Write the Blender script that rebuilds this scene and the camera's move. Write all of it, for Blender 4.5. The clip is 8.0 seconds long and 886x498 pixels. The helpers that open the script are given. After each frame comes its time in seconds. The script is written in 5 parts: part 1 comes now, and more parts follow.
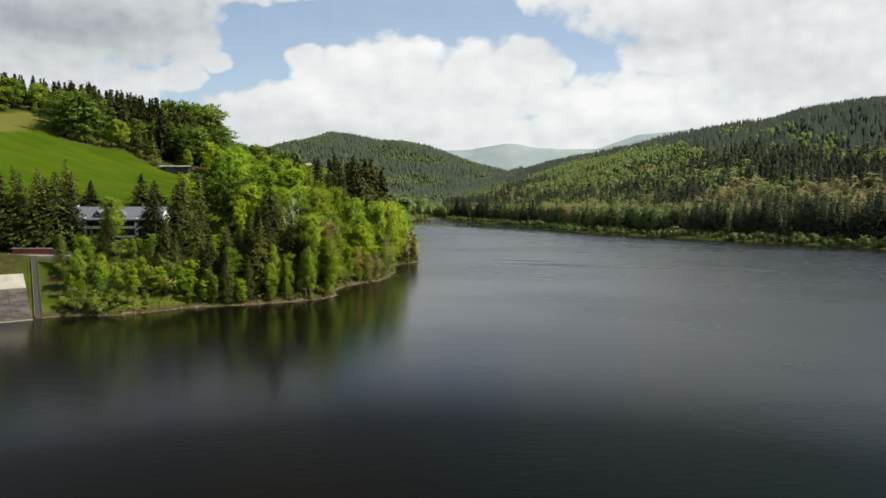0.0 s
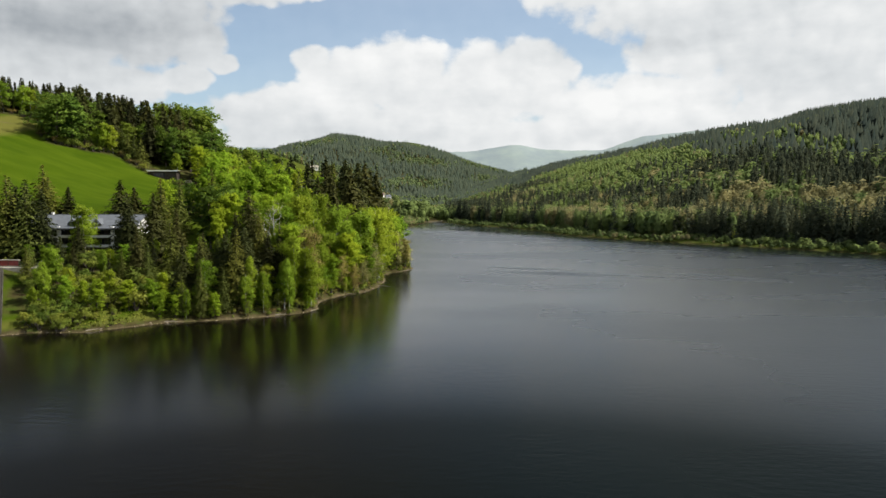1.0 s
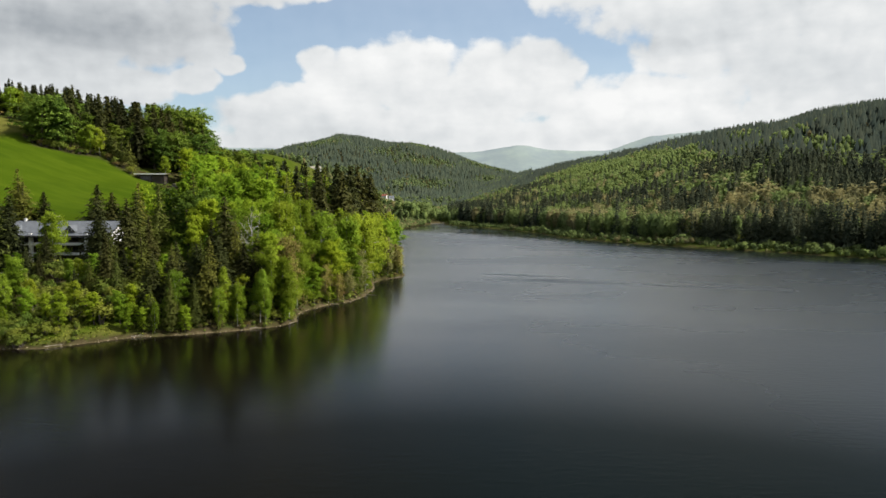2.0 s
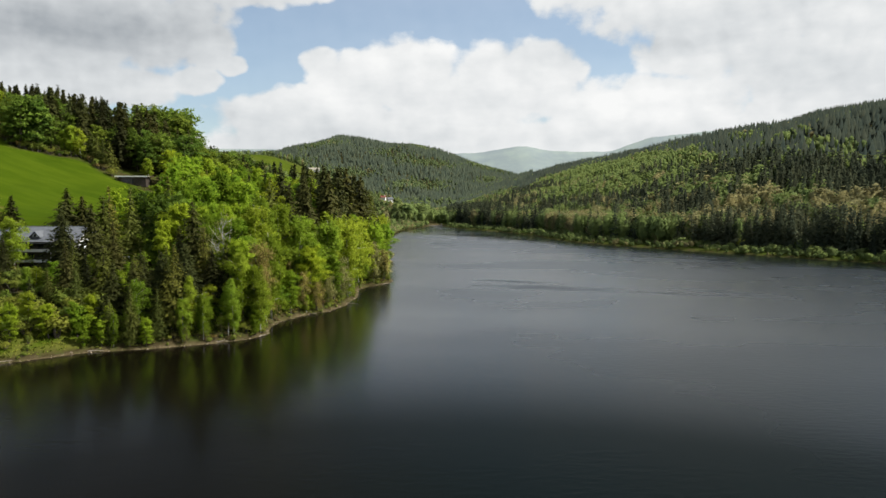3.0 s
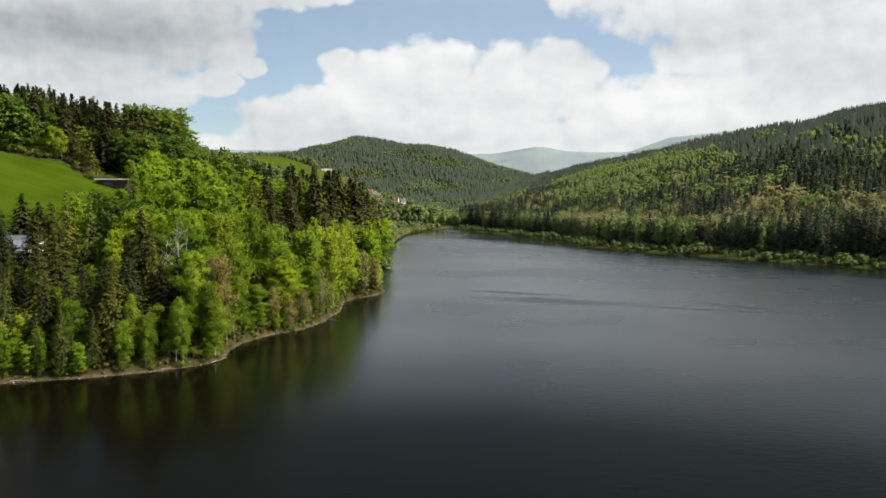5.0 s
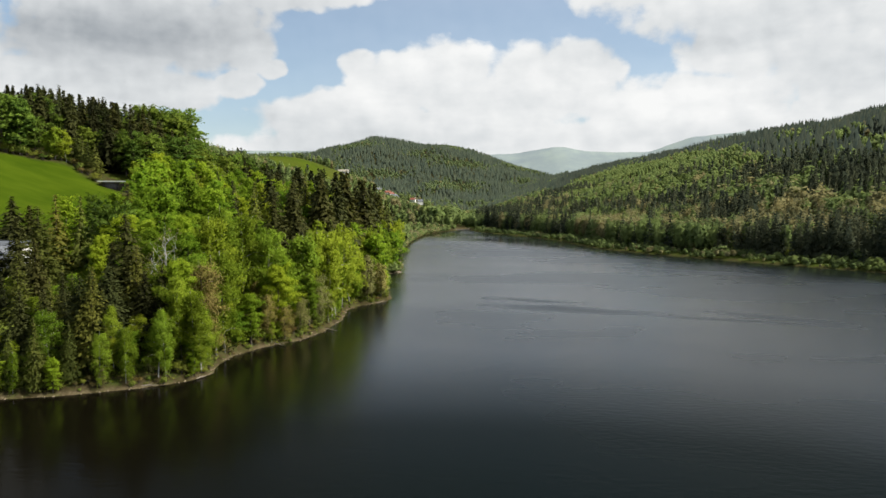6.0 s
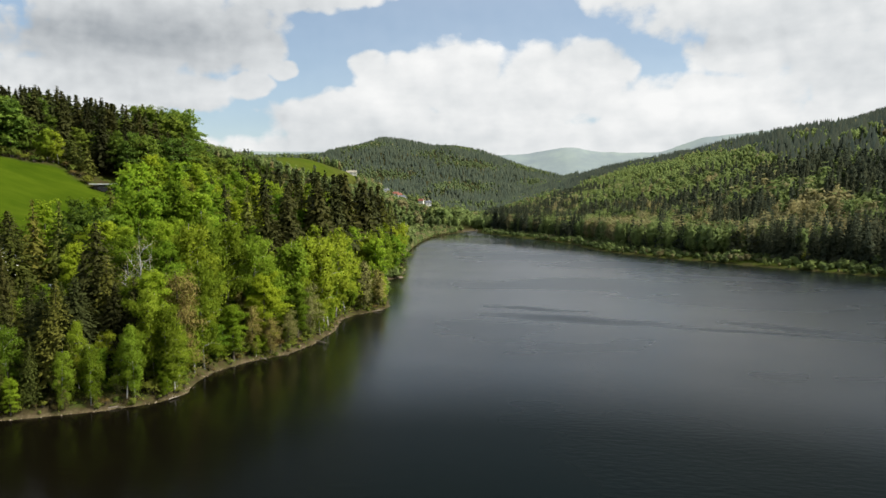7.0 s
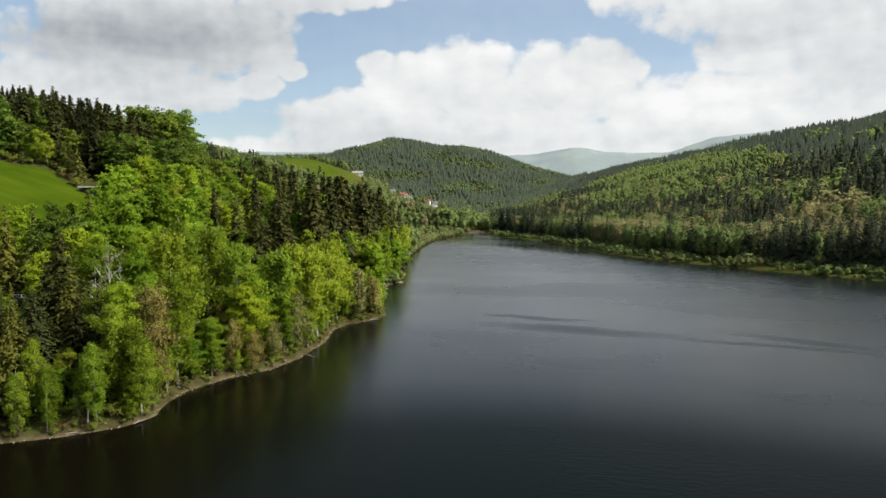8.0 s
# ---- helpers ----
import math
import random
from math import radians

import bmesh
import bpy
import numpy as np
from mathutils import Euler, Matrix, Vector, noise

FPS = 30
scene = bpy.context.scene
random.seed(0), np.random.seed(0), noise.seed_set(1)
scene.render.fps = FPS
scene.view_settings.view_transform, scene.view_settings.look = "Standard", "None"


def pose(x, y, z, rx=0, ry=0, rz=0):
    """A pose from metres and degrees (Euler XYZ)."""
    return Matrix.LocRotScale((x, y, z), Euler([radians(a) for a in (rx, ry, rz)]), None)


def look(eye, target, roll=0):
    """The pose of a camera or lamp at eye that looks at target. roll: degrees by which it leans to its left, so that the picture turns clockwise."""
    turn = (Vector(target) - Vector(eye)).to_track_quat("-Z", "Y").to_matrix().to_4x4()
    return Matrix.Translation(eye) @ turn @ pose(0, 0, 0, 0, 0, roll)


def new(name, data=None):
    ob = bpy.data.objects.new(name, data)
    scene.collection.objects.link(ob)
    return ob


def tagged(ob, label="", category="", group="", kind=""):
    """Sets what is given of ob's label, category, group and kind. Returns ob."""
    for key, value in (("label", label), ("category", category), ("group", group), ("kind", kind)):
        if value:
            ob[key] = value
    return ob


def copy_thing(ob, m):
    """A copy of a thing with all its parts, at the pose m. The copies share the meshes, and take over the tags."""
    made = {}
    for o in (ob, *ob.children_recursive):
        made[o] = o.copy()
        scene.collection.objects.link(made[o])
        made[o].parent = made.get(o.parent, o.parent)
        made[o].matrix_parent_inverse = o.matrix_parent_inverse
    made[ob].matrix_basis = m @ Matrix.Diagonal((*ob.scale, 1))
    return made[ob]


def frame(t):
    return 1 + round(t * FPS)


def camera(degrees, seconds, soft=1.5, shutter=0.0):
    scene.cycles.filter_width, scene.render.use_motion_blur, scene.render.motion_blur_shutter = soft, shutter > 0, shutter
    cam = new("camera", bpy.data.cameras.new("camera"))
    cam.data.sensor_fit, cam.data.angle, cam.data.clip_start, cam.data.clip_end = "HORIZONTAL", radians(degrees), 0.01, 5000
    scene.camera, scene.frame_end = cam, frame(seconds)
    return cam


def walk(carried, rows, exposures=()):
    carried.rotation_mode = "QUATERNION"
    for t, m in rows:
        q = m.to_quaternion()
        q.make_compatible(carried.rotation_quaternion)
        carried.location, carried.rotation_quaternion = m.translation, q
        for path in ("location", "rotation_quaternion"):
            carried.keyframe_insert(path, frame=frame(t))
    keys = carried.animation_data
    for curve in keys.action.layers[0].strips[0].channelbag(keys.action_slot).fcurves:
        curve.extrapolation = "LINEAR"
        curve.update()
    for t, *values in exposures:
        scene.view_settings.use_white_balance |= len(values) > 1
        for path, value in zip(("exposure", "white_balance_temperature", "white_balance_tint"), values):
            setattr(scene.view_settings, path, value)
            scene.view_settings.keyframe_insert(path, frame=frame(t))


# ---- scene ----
cam = camera(68.0, 8.0)
PATH = [
    (0.0, 0.0, 0.0, 25.0, 0.0, -4.3, 0.0),
    (0.5, 2.36, 4.23, 25.98, 0.15, -4.28, 0.0),
    (1.0, 4.74, 8.47, 26.92, 0.48, -4.2, 0.0),
    (1.5, 7.12, 12.72, 27.79, 0.82, -4.2, 0.0),
    (3.0, 14.21, 25.88, 29.39, 1.16, -4.09, 0.0),
    (3.5, 16.22, 30.37, 29.75, 1.35, -4.08, 0.0),
    (4.0, 18.16, 34.91, 30.09, 1.62, -4.06, 0.0),
    (4.5, 19.98, 39.48, 30.44, 2.01, -4.04, 0.0),
    (6.0, 24.32, 53.65, 31.68, 4.36, -4.0, 0.0),
    (6.5, 25.51, 58.42, 32.2, 4.85, -3.98, 0.0),
    (7.0, 26.66, 63.2, 32.75, 5.23, -3.95, 0.0),
    (7.5, 27.77, 67.97, 33.3, 5.6, -3.94, 0.0),
    (8.0, 28.87, 72.74, 33.87, 5.97, -3.93, 0.0),
]
walk(cam, [(t, pose(x, y, z, 90 + p, r, w)) for t, x, y, z, w, p, r in PATH])

# ---------------------------------------------------------------- light
SUN_TO = Vector((0.86, -0.05, 0.90)).normalized()
sun = new("sun", bpy.data.lights.new("sun", "SUN"))
sun.data.energy, sun.data.angle, sun.data.color = 5.0, radians(0.6), (1.0, 0.95, 0.86)
sun.matrix_world = look((0, 0, 400), Vector((0, 0, 400)) - SUN_TO)
scene.view_settings.exposure = 0.22


def build_world():
    """Blue spring sky with heaped white clouds; azimuth and height drive the cloud field."""
    world = bpy.data.worlds.new("sky")
    scene.world = world
    world.use_nodes = True
    nt = world.node_tree
    nt.nodes.clear()
    N, L = nt.nodes.new, nt.links.new

    def math_(op, a, b=None, c=None, clamp=False):
        n = N("ShaderNodeMath")
        n.operation, n.use_clamp = op, clamp
        for i, v in enumerate((a, b, c)):
            if v is None:
                continue
            if isinstance(v, (int, float)):
                n.inputs[i].default_value = v
            else:
                L(v, n.inputs[i])
        return n.outputs[0]

    sky = N("ShaderNodeTexSky")
    sky.sky_type, sky.sun_disc = "NISHITA", False
    sky.sun_elevation = math.asin(SUN_TO.z)
    sky.sun_rotation = math.atan2(SUN_TO.x, SUN_TO.y)
    sky.altitude, sky.air_density, sky.dust_density = 500, 1.0, 2.6
    co = N("ShaderNodeTexCoord")
    sep = N("ShaderNodeSeparateXYZ")
    L(co.outputs["Generated"], sep.inputs[0])
    # tangent-plane coordinates of the sky ahead: u to the right, v up
    ahead = math_("MAXIMUM", sep.outputs[1], 0.05)
    u = math_("DIVIDE", sep.outputs[0], ahead)
    v = math_("DIVIDE", sep.outputs[2], ahead)
    uv = N("ShaderNodeCombineXYZ")
    L(u, uv.inputs[0])
    L(v, uv.inputs[1])

    def noise_(scale, detail, rough, stretch=(1, 1, 1), seed=0.0):
        mp = N("ShaderNodeMapping")
        mp.inputs["Scale"].default_value = stretch
        mp.inputs["Location"].default_value = (seed, seed * 0.7, 0)
        L(co.outputs["Generated"], mp.inputs["Vector"])
        t = N("ShaderNodeTexNoise")
        t.inputs["Scale"].default_value, t.inputs["Detail"].default_value = scale, detail
        t.inputs["Roughness"].default_value = rough
        L(mp.outputs[0], t.inputs["Vector"])
        return t.outputs["Fac"]

    broad = noise_(2.9, 4.0, 0.5, (1, 1, 4.2), 7.7)
    fine = noise_(34.0, 5.0, 0.6, (1, 1, 1.5), 1.3)

    def puffs(du, dv):
        """Rounded heads of cumulus at two sizes, over the sky ahead moved by (du, dv)."""
        mp = N("ShaderNodeMapping")
        mp.inputs["Location"].default_value = (du, dv, 0)
        L(uv.outputs[0], mp.inputs["Vector"])
        wob = N("ShaderNodeTexNoise")
        wob.inputs["Scale"].default_value, wob.inputs["Detail"].default_value = 11.0, 5.0
        L(mp.outputs[0], wob.inputs["Vector"])
        bend = N("ShaderNodeVectorMath")
        bend.operation = "MULTIPLY_ADD"
        L(wob.outputs["Color"], bend.inputs[0])
        bend.inputs[1].default_value = (0.07, 0.07, 0)
        L(mp.outputs[0], bend.inputs[2])
        total = None
        for scale, part_ in ((15.0, 0.62), (37.0, 0.38)):
            vo = N("ShaderNodeTexVoronoi")
            vo.voronoi_dimensions, vo.feature = "2D", "SMOOTH_F1"
            vo.inputs["Scale"].default_value, vo.inputs["Smoothness"].default_value = scale, 0.45
            L(bend.outputs[0], vo.inputs["Vector"])
            head = math_("MULTIPLY", math_("SUBTRACT", 0.5, vo.outputs["Distance"]), part_)
            total = head if total is None else math_("ADD", total, head)
        return math_("ADD", total, math_("MULTIPLY", math_("SUBTRACT", wob.outputs["Fac"], 0.5), 0.9))

    billow = puffs(0.0, 0.0)
    lit_side = puffs(0.012, 0.022)

    # heaped cloud masses: centre (u, v) and half widths
    heaps = ((-0.155, 0.185, 0.075, 0.05), (-0.075, 0.195, 0.085, 0.06), (0.07, 0.19, 0.085, 0.055), (0.135, 0.195, 0.06, 0.05), (0.0, 0.15, 0.24, 0.05),
             (-0.20, 0.13, 0.20, 0.048), (-0.31, 0.135, 0.06, 0.03), (0.31, 0.14, 0.17, 0.055), (0.20, 0.095, 0.55, 0.035), (-0.1, 0.085, 0.4, 0.04),
             (0.46, 0.30, 0.33, 0.085), (0.24, 0.32, 0.16, 0.045), (0.36, 0.225, 0.12, 0.05), (0.62, 0.20, 0.26, 0.10), (0.56, 0.12, 0.2, 0.06),
             (-0.58, 0.275, 0.26, 0.085), (-0.66, 0.19, 0.24, 0.06), (-0.50, 0.175, 0.09, 0.035), (-0.29, 0.318, 0.13, 0.03), (-0.37, 0.235, 0.045, 0.04),
             (-0.395, 0.183, 0.042, 0.024), (-0.203, 0.211, 0.036, 0.024), (-0.335, 0.205, 0.028, 0.017), (-0.46, 0.24, 0.11, 0.05))
    field = None
    for cu, cv, wu, wv in heaps:
        du = math_("DIVIDE", math_("SUBTRACT", u, cu), wu)
        dv = math_("DIVIDE", math_("SUBTRACT", v, cv), wv)
        r2 = math_("ADD", math_("MULTIPLY", du, du), math_("MULTIPLY", dv, dv))
        blob = math_("SUBTRACT", 1.0, r2)
        field = blob if field is None else math_("SMOOTH_MAX", field, blob, 0.3)
    field = math_("MAXIMUM", field, -1.2)
    # beyond the view ahead the clouds go on as broken cover
    side = math_("MULTIPLY_ADD", broad, 6.0, -2.8)
    near = N("ShaderNodeMapRange")
    near.interpolation_type = "SMOOTHSTEP"
    near.inputs[1].default_value, near.inputs[2].default_value = 0.45, 0.75
    L(sep.outputs[1], near.inputs[0])
    low = N("ShaderNodeMapRange")
    low.interpolation_type = "SMOOTHSTEP"
    low.inputs[1].default_value, low.inputs[2].default_value, low.inputs[3].default_value, low.inputs[4].default_value = 0.33, 0.5, 1.0, 0.0
    L(v, low.inputs[0])
    ahead_low = math_("MULTIPLY", near.outputs[0], low.outputs[0])
    mixf = N("ShaderNodeMix")
    L(ahead_low, mixf.inputs[0])
    L(side, mixf.inputs[2])
    L(field, mixf.inputs[3])
    total = math_("ADD", mixf.outputs[0], math_("ADD", math_("MULTIPLY", billow, 0.95), math_("MULTIPLY", math_("SUBTRACT", fine, 0.5), 0.7)))
    cover = N("ShaderNodeMapRange")
    cover.interpolation_type = "SMOOTHSTEP"
    cover.inputs[1].default_value, cover.inputs[2].default_value = -0.1, 0.5
    L(total, cover.inputs[0])

    shade = N("ShaderNodeValToRGB")
    shade.color_ramp.elements[0].position, shade.color_ramp.elements[0].color = 0.12, (0.34, 0.37, 0.40, 1)
    shade.color_ramp.elements[1].position, shade.color_ramp.elements[1].color = 0.60, (0.88, 0.885, 0.88, 1)
    body = shade.color_ramp.elements.new(0.40)
    body.color = (0.66, 0.685, 0.70, 1)
    # the heavy cloud on the left shows its grey underside
    gu, gv = math_("DIVIDE", math_("ADD", u, 0.60), 0.27), math_("DIVIDE", math_("SUBTRACT", v, 0.265), 0.065)
    grey = math_("EXPONENT", math_("MULTIPLY", math_("ADD", math_("MULTIPLY", gu, gu), math_("MULTIPLY", gv, gv)), -1.0))
    # heads turned to the sun are white, the sides away from it greyer
    relief = math_("SUBTRACT", billow, lit_side)
    tone = math_("ADD", math_("MULTIPLY_ADD", broad, 0.55, 0.14), math_("MULTIPLY_ADD", relief, 0.11, math_("MULTIPLY", fine, 0.12)))
    L(math_("MULTIPLY_ADD", grey, -0.3, tone), shade.inputs[0])

    bg_sky, bg_cloud, mix, out = N("ShaderNodeBackground"), N("ShaderNodeBackground"), N("ShaderNodeMixShader"), N("ShaderNodeOutputWorld")
    bg_sky.inputs[1].default_value = 0.14
    bg_cloud.inputs[1].default_value = 1.0
    clear = N("ShaderNodeMix")
    clear.data_type, clear.blend_type = "RGBA", "MULTIPLY"
    clear.inputs[0].default_value, clear.inputs[7].default_value = 1.0, (0.98, 1.0, 0.96, 1)
    L(sky.outputs[0], clear.inputs[6])
    L(clear.outputs[2], bg_sky.inputs[0])
    # clouds above the view dimmed so that the near water mirrors less light
    under = N("ShaderNodeMapRange")
    under.inputs[1].default_value, under.inputs[2].default_value, under.inputs[3].default_value, under.inputs[4].default_value = 0.29, 0.45, 0.92, 0.36
    L(sep.outputs[2], under.inputs[0])
    L(under.outputs[0], bg_cloud.inputs[1])
    L(shade.outputs[0], bg_cloud.inputs[0])
    L(math_("MAXIMUM", cover.outputs[0], 0.18), mix.inputs[0])
    L(bg_sky.outputs[0], mix.inputs[1])
    L(bg_cloud.outputs[0], mix.inputs[2])
    L(mix.outputs[0], out.inputs[0])


build_world()


# ---------------------------------------------------------------- materials
def material(name):
    m = bpy.data.materials.new(name)
    m.use_nodes = True
    nt = m.node_tree
    return m, nt, nt.nodes["Principled BSDF"], nt.nodes["Material Output"]


def ramp(nt, src, stops):
    r = nt.nodes.new("ShaderNodeValToRGB")
    while len(r.color_ramp.elements) < len(stops):
        r.color_ramp.elements.new(0.5)
    for e, (p, c) in zip(r.color_ramp.elements, stops):
        e.position, e.color = p, (*c, 1)
    nt.links.new(src, r.inputs[0])
    return r.outputs[0]


def noise_tex(nt, scale, detail=4.0, rough=0.55, vec=None, kind="Object"):
    t = nt.nodes.new("ShaderNodeTexNoise")
    t.inputs["Scale"].default_value, t.inputs["Detail"].default_value, t.inputs["Roughness"].default_value = scale, detail, rough
    if vec is None:
        vec = nt.nodes.new("ShaderNodeTexCoord").outputs[kind]
    nt.links.new(vec, t.inputs["Vector"])
    return t.outputs["Fac"]


def mix_rgb(nt, fac, a, b, mode="MIX"):
    m = nt.nodes.new("ShaderNodeMix")
    m.data_type, m.blend_type = "RGBA", mode
    for sock, v in ((m.inputs[0], fac), (m.inputs[6], a), (m.inputs[7], b)):
        if isinstance(v, (int, float)):
            sock.default_value = v
        elif isinstance(v, tuple):
            sock.default_value = (*v, 1)
        else:
            nt.links.new(v, sock)
    return m.outputs[2]


def bump(nt, bsdf, height, strength, distance):
    b = nt.nodes.new("ShaderNodeBump")
    b.inputs["Strength"].default_value, b.inputs["Distance"].default_value = strength, distance
    nt.links.new(height, b.inputs["Height"])
    nt.links.new(b.outputs[0], bsdf.inputs["Normal"])


def foliage(name, dark, mid, light, through_part=0.3, by_tint=False, hues=0.7):
    """Leaves: colour varies tree by tree and clump by clump; part of the light passes through."""
    m, nt, bsdf, out = material(name)
    if by_tint:
        a = nt.nodes.new("ShaderNodeAttribute")
        a.attribute_name = "tint"
        which = a.outputs["Fac"]
    else:
        which = nt.nodes.new("ShaderNodeObjectInfo").outputs["Random"]
    island = nt.nodes.new("ShaderNodeNewGeometry").outputs["Random Per Island"]
    clump = noise_tex(nt, 0.45, 3.0)
    mm = nt.nodes.new("ShaderNodeMath")
    mm.operation = "MULTIPLY_ADD"
    nt.links.new(island, mm.inputs[0])
    mm.inputs[1].default_value = 0.26 if not by_tint else 0.1
    nt.links.new(clump, mm.inputs[2])
    m2 = nt.nodes.new("ShaderNodeMath")
    m2.operation = "MULTIPLY_ADD"
    nt.links.new(which, m2.inputs[0])
    m2.inputs[1].default_value = 0.6 if not by_tint else 0.8
    nt.links.new(mm.outputs[0], m2.inputs[2])
    col = ramp(nt, m2.outputs[0], [(0.38, dark), (0.75, mid), (1.0, light)])
    # some trees lean to yellow, some to a cooler green
    turn = nt.nodes.new("ShaderNodeMath")
    turn.operation = "FRACT"
    more = nt.nodes.new("ShaderNodeMath")
    more.operation = "MULTIPLY"
    more.inputs[1].default_value = 7.31
    nt.links.new(which, more.inputs[0])
    nt.links.new(more.outputs[0], turn.inputs[0])
    lean = ramp(nt, turn.outputs[0], [(0.0, (1.22, 1.02, 0.75)), (0.6, (1.04, 1.03, 0.90)), (1.0, (0.88, 1.0, 1.0))])
    col = mix_rgb(nt, hues if not by_tint else hues * 0.4, col, lean, "MULTIPLY")
    nt.links.new(col, bsdf.inputs["Base Color"])
    bsdf.inputs["Roughness"].default_value = 0.7 if not by_tint else 0.95
    bsdf.inputs["Specular IOR Level"].default_value = 0.1 if not by_tint else 0.02
    if through_part:
        tr = nt.nodes.new("ShaderNodeBsdfTranslucent")
        nt.links.new(col, tr.inputs[0])
        mx = nt.nodes.new("ShaderNodeMixShader")
        mx.inputs[0].default_value = through_part
        nt.links.new(bsdf.outputs[0], mx.inputs[1])
        nt.links.new(tr.outputs[0], mx.inputs[2])
        nt.links.new(mx.outputs[0], out.inputs["Surface"])
    return m


def bark(name, a, b, scale):
    m, nt, bsdf, out = material(name)
    mp = nt.nodes.new("ShaderNodeMapping")
    mp.inputs["Scale"].default_value = (1, 1, 0.35) if name != "birch_bark" else (1, 1, 2.5)
    nt.links.new(nt.nodes.new("ShaderNodeTexCoord").outputs["Object"], mp.inputs[0])
    n = noise_tex(nt, scale, 5, 0.6, mp.outputs[0])
    nt.links.new(ramp(nt, n, [(0.38, a), (0.6, b)]), bsdf.inputs["Base Color"])
    bsdf.inputs["Roughness"].default_value = 0.9
    bump(nt, bsdf, n, 0.6, 0.05)
    return m


def plain(name, a, b, scale=2.0, rough=0.7, metal=0.0, relief=0.2):
    m, nt, bsdf, out = material(name)
    n = noise_tex(nt, scale, 6, 0.6)
    n2 = noise_tex(nt, scale * 9, 3, 0.6)
    c = ramp(nt, n, [(0.35, a), (0.65, b)])
    nt.links.new(mix_rgb(nt, 0.18, c, n2, "OVERLAY"), bsdf.inputs["Base Color"])
    bsdf.inputs["Roughness"].default_value, bsdf.inputs["Metallic"].default_value = rough, metal
    if relief:
        bump(nt, bsdf, n2, relief, 0.03)
    return m


M_BIRCH = foliage("birch_leaves", (0.118, 0.19, 0.018), (0.222, 0.32, 0.028), (0.345, 0.45, 0.044), 0.58)
M_BROAD = foliage("broad_leaves", (0.068, 0.138, 0.014), (0.172, 0.285, 0.022), (0.31, 0.425, 0.034), 0.55)
# broad leaves again, colour darkened for the shaded side of the hill wood
M_BEECH_SHADED = foliage("beech_leaves_shaded", (0.047, 0.092, 0.015), (0.092, 0.155, 0.022), (0.16, 0.235, 0.034), 0.38)
M_SPRUCE = foliage("spruce_needles", (0.014, 0.018, 0.006), (0.029, 0.035, 0.011), (0.06, 0.067, 0.019), 0.25)
M_LARCH = foliage("larch_needles", (0.058, 0.078, 0.017), (0.10, 0.12, 0.025), (0.16, 0.175, 0.037), 0.38)
M_SHRUB = foliage("shrub_leaves", (0.078, 0.125, 0.017), (0.145, 0.2, 0.031), (0.223, 0.27, 0.051), 0.38)
M_TWIG = foliage("budding_twigs", (0.17, 0.155, 0.06), (0.25, 0.235, 0.085), (0.33, 0.315, 0.11), 0.4)
M_RUSSET = foliage("russet_buds", (0.10, 0.075, 0.03), (0.16, 0.125, 0.045), (0.23, 0.185, 0.06), 0.25)
M_BARK = bark("bark", (0.05, 0.04, 0.03), (0.14, 0.115, 0.09), 5)
M_BIRCHBARK = bark("birch_bark", (0.16, 0.15, 0.13), (0.62, 0.6, 0.55), 3)
# distant conifers and leafy trees: haze mixed into their paler, bluer colours
M_HAZED_WOODCON = foliage("hazed_far_conifers", (0.042, 0.054, 0.04), (0.064, 0.079, 0.053), (0.094, 0.11, 0.067), 0.45, True)
M_HAZED_WOODLEAF = foliage("hazed_leafy_trees", (0.095, 0.128, 0.05), (0.145, 0.192, 0.074), (0.215, 0.28, 0.094), 0.42, True)
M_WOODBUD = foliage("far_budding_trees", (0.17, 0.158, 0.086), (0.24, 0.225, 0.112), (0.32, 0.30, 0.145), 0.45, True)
# hill and slope trees carry haze in their cooler colour as well
M_HAZED_HILLLEAF = foliage("hazed_hill_leaves", (0.085, 0.12, 0.062), (0.115, 0.155, 0.073), (0.15, 0.195, 0.083), 0.3, True)
M_HAZED_SLOPECON = foliage("hazed_slope_conifers", (0.045, 0.062, 0.055), (0.062, 0.081, 0.068), (0.085, 0.104, 0.079), 0.45, True)
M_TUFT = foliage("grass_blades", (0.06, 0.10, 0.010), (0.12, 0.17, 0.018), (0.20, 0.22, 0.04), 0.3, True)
M_HAZED_HILLCON = foliage("hazed_hill_conifers", (0.052, 0.070, 0.058), (0.070, 0.092, 0.070), (0.092, 0.116, 0.08), 0.3, True)


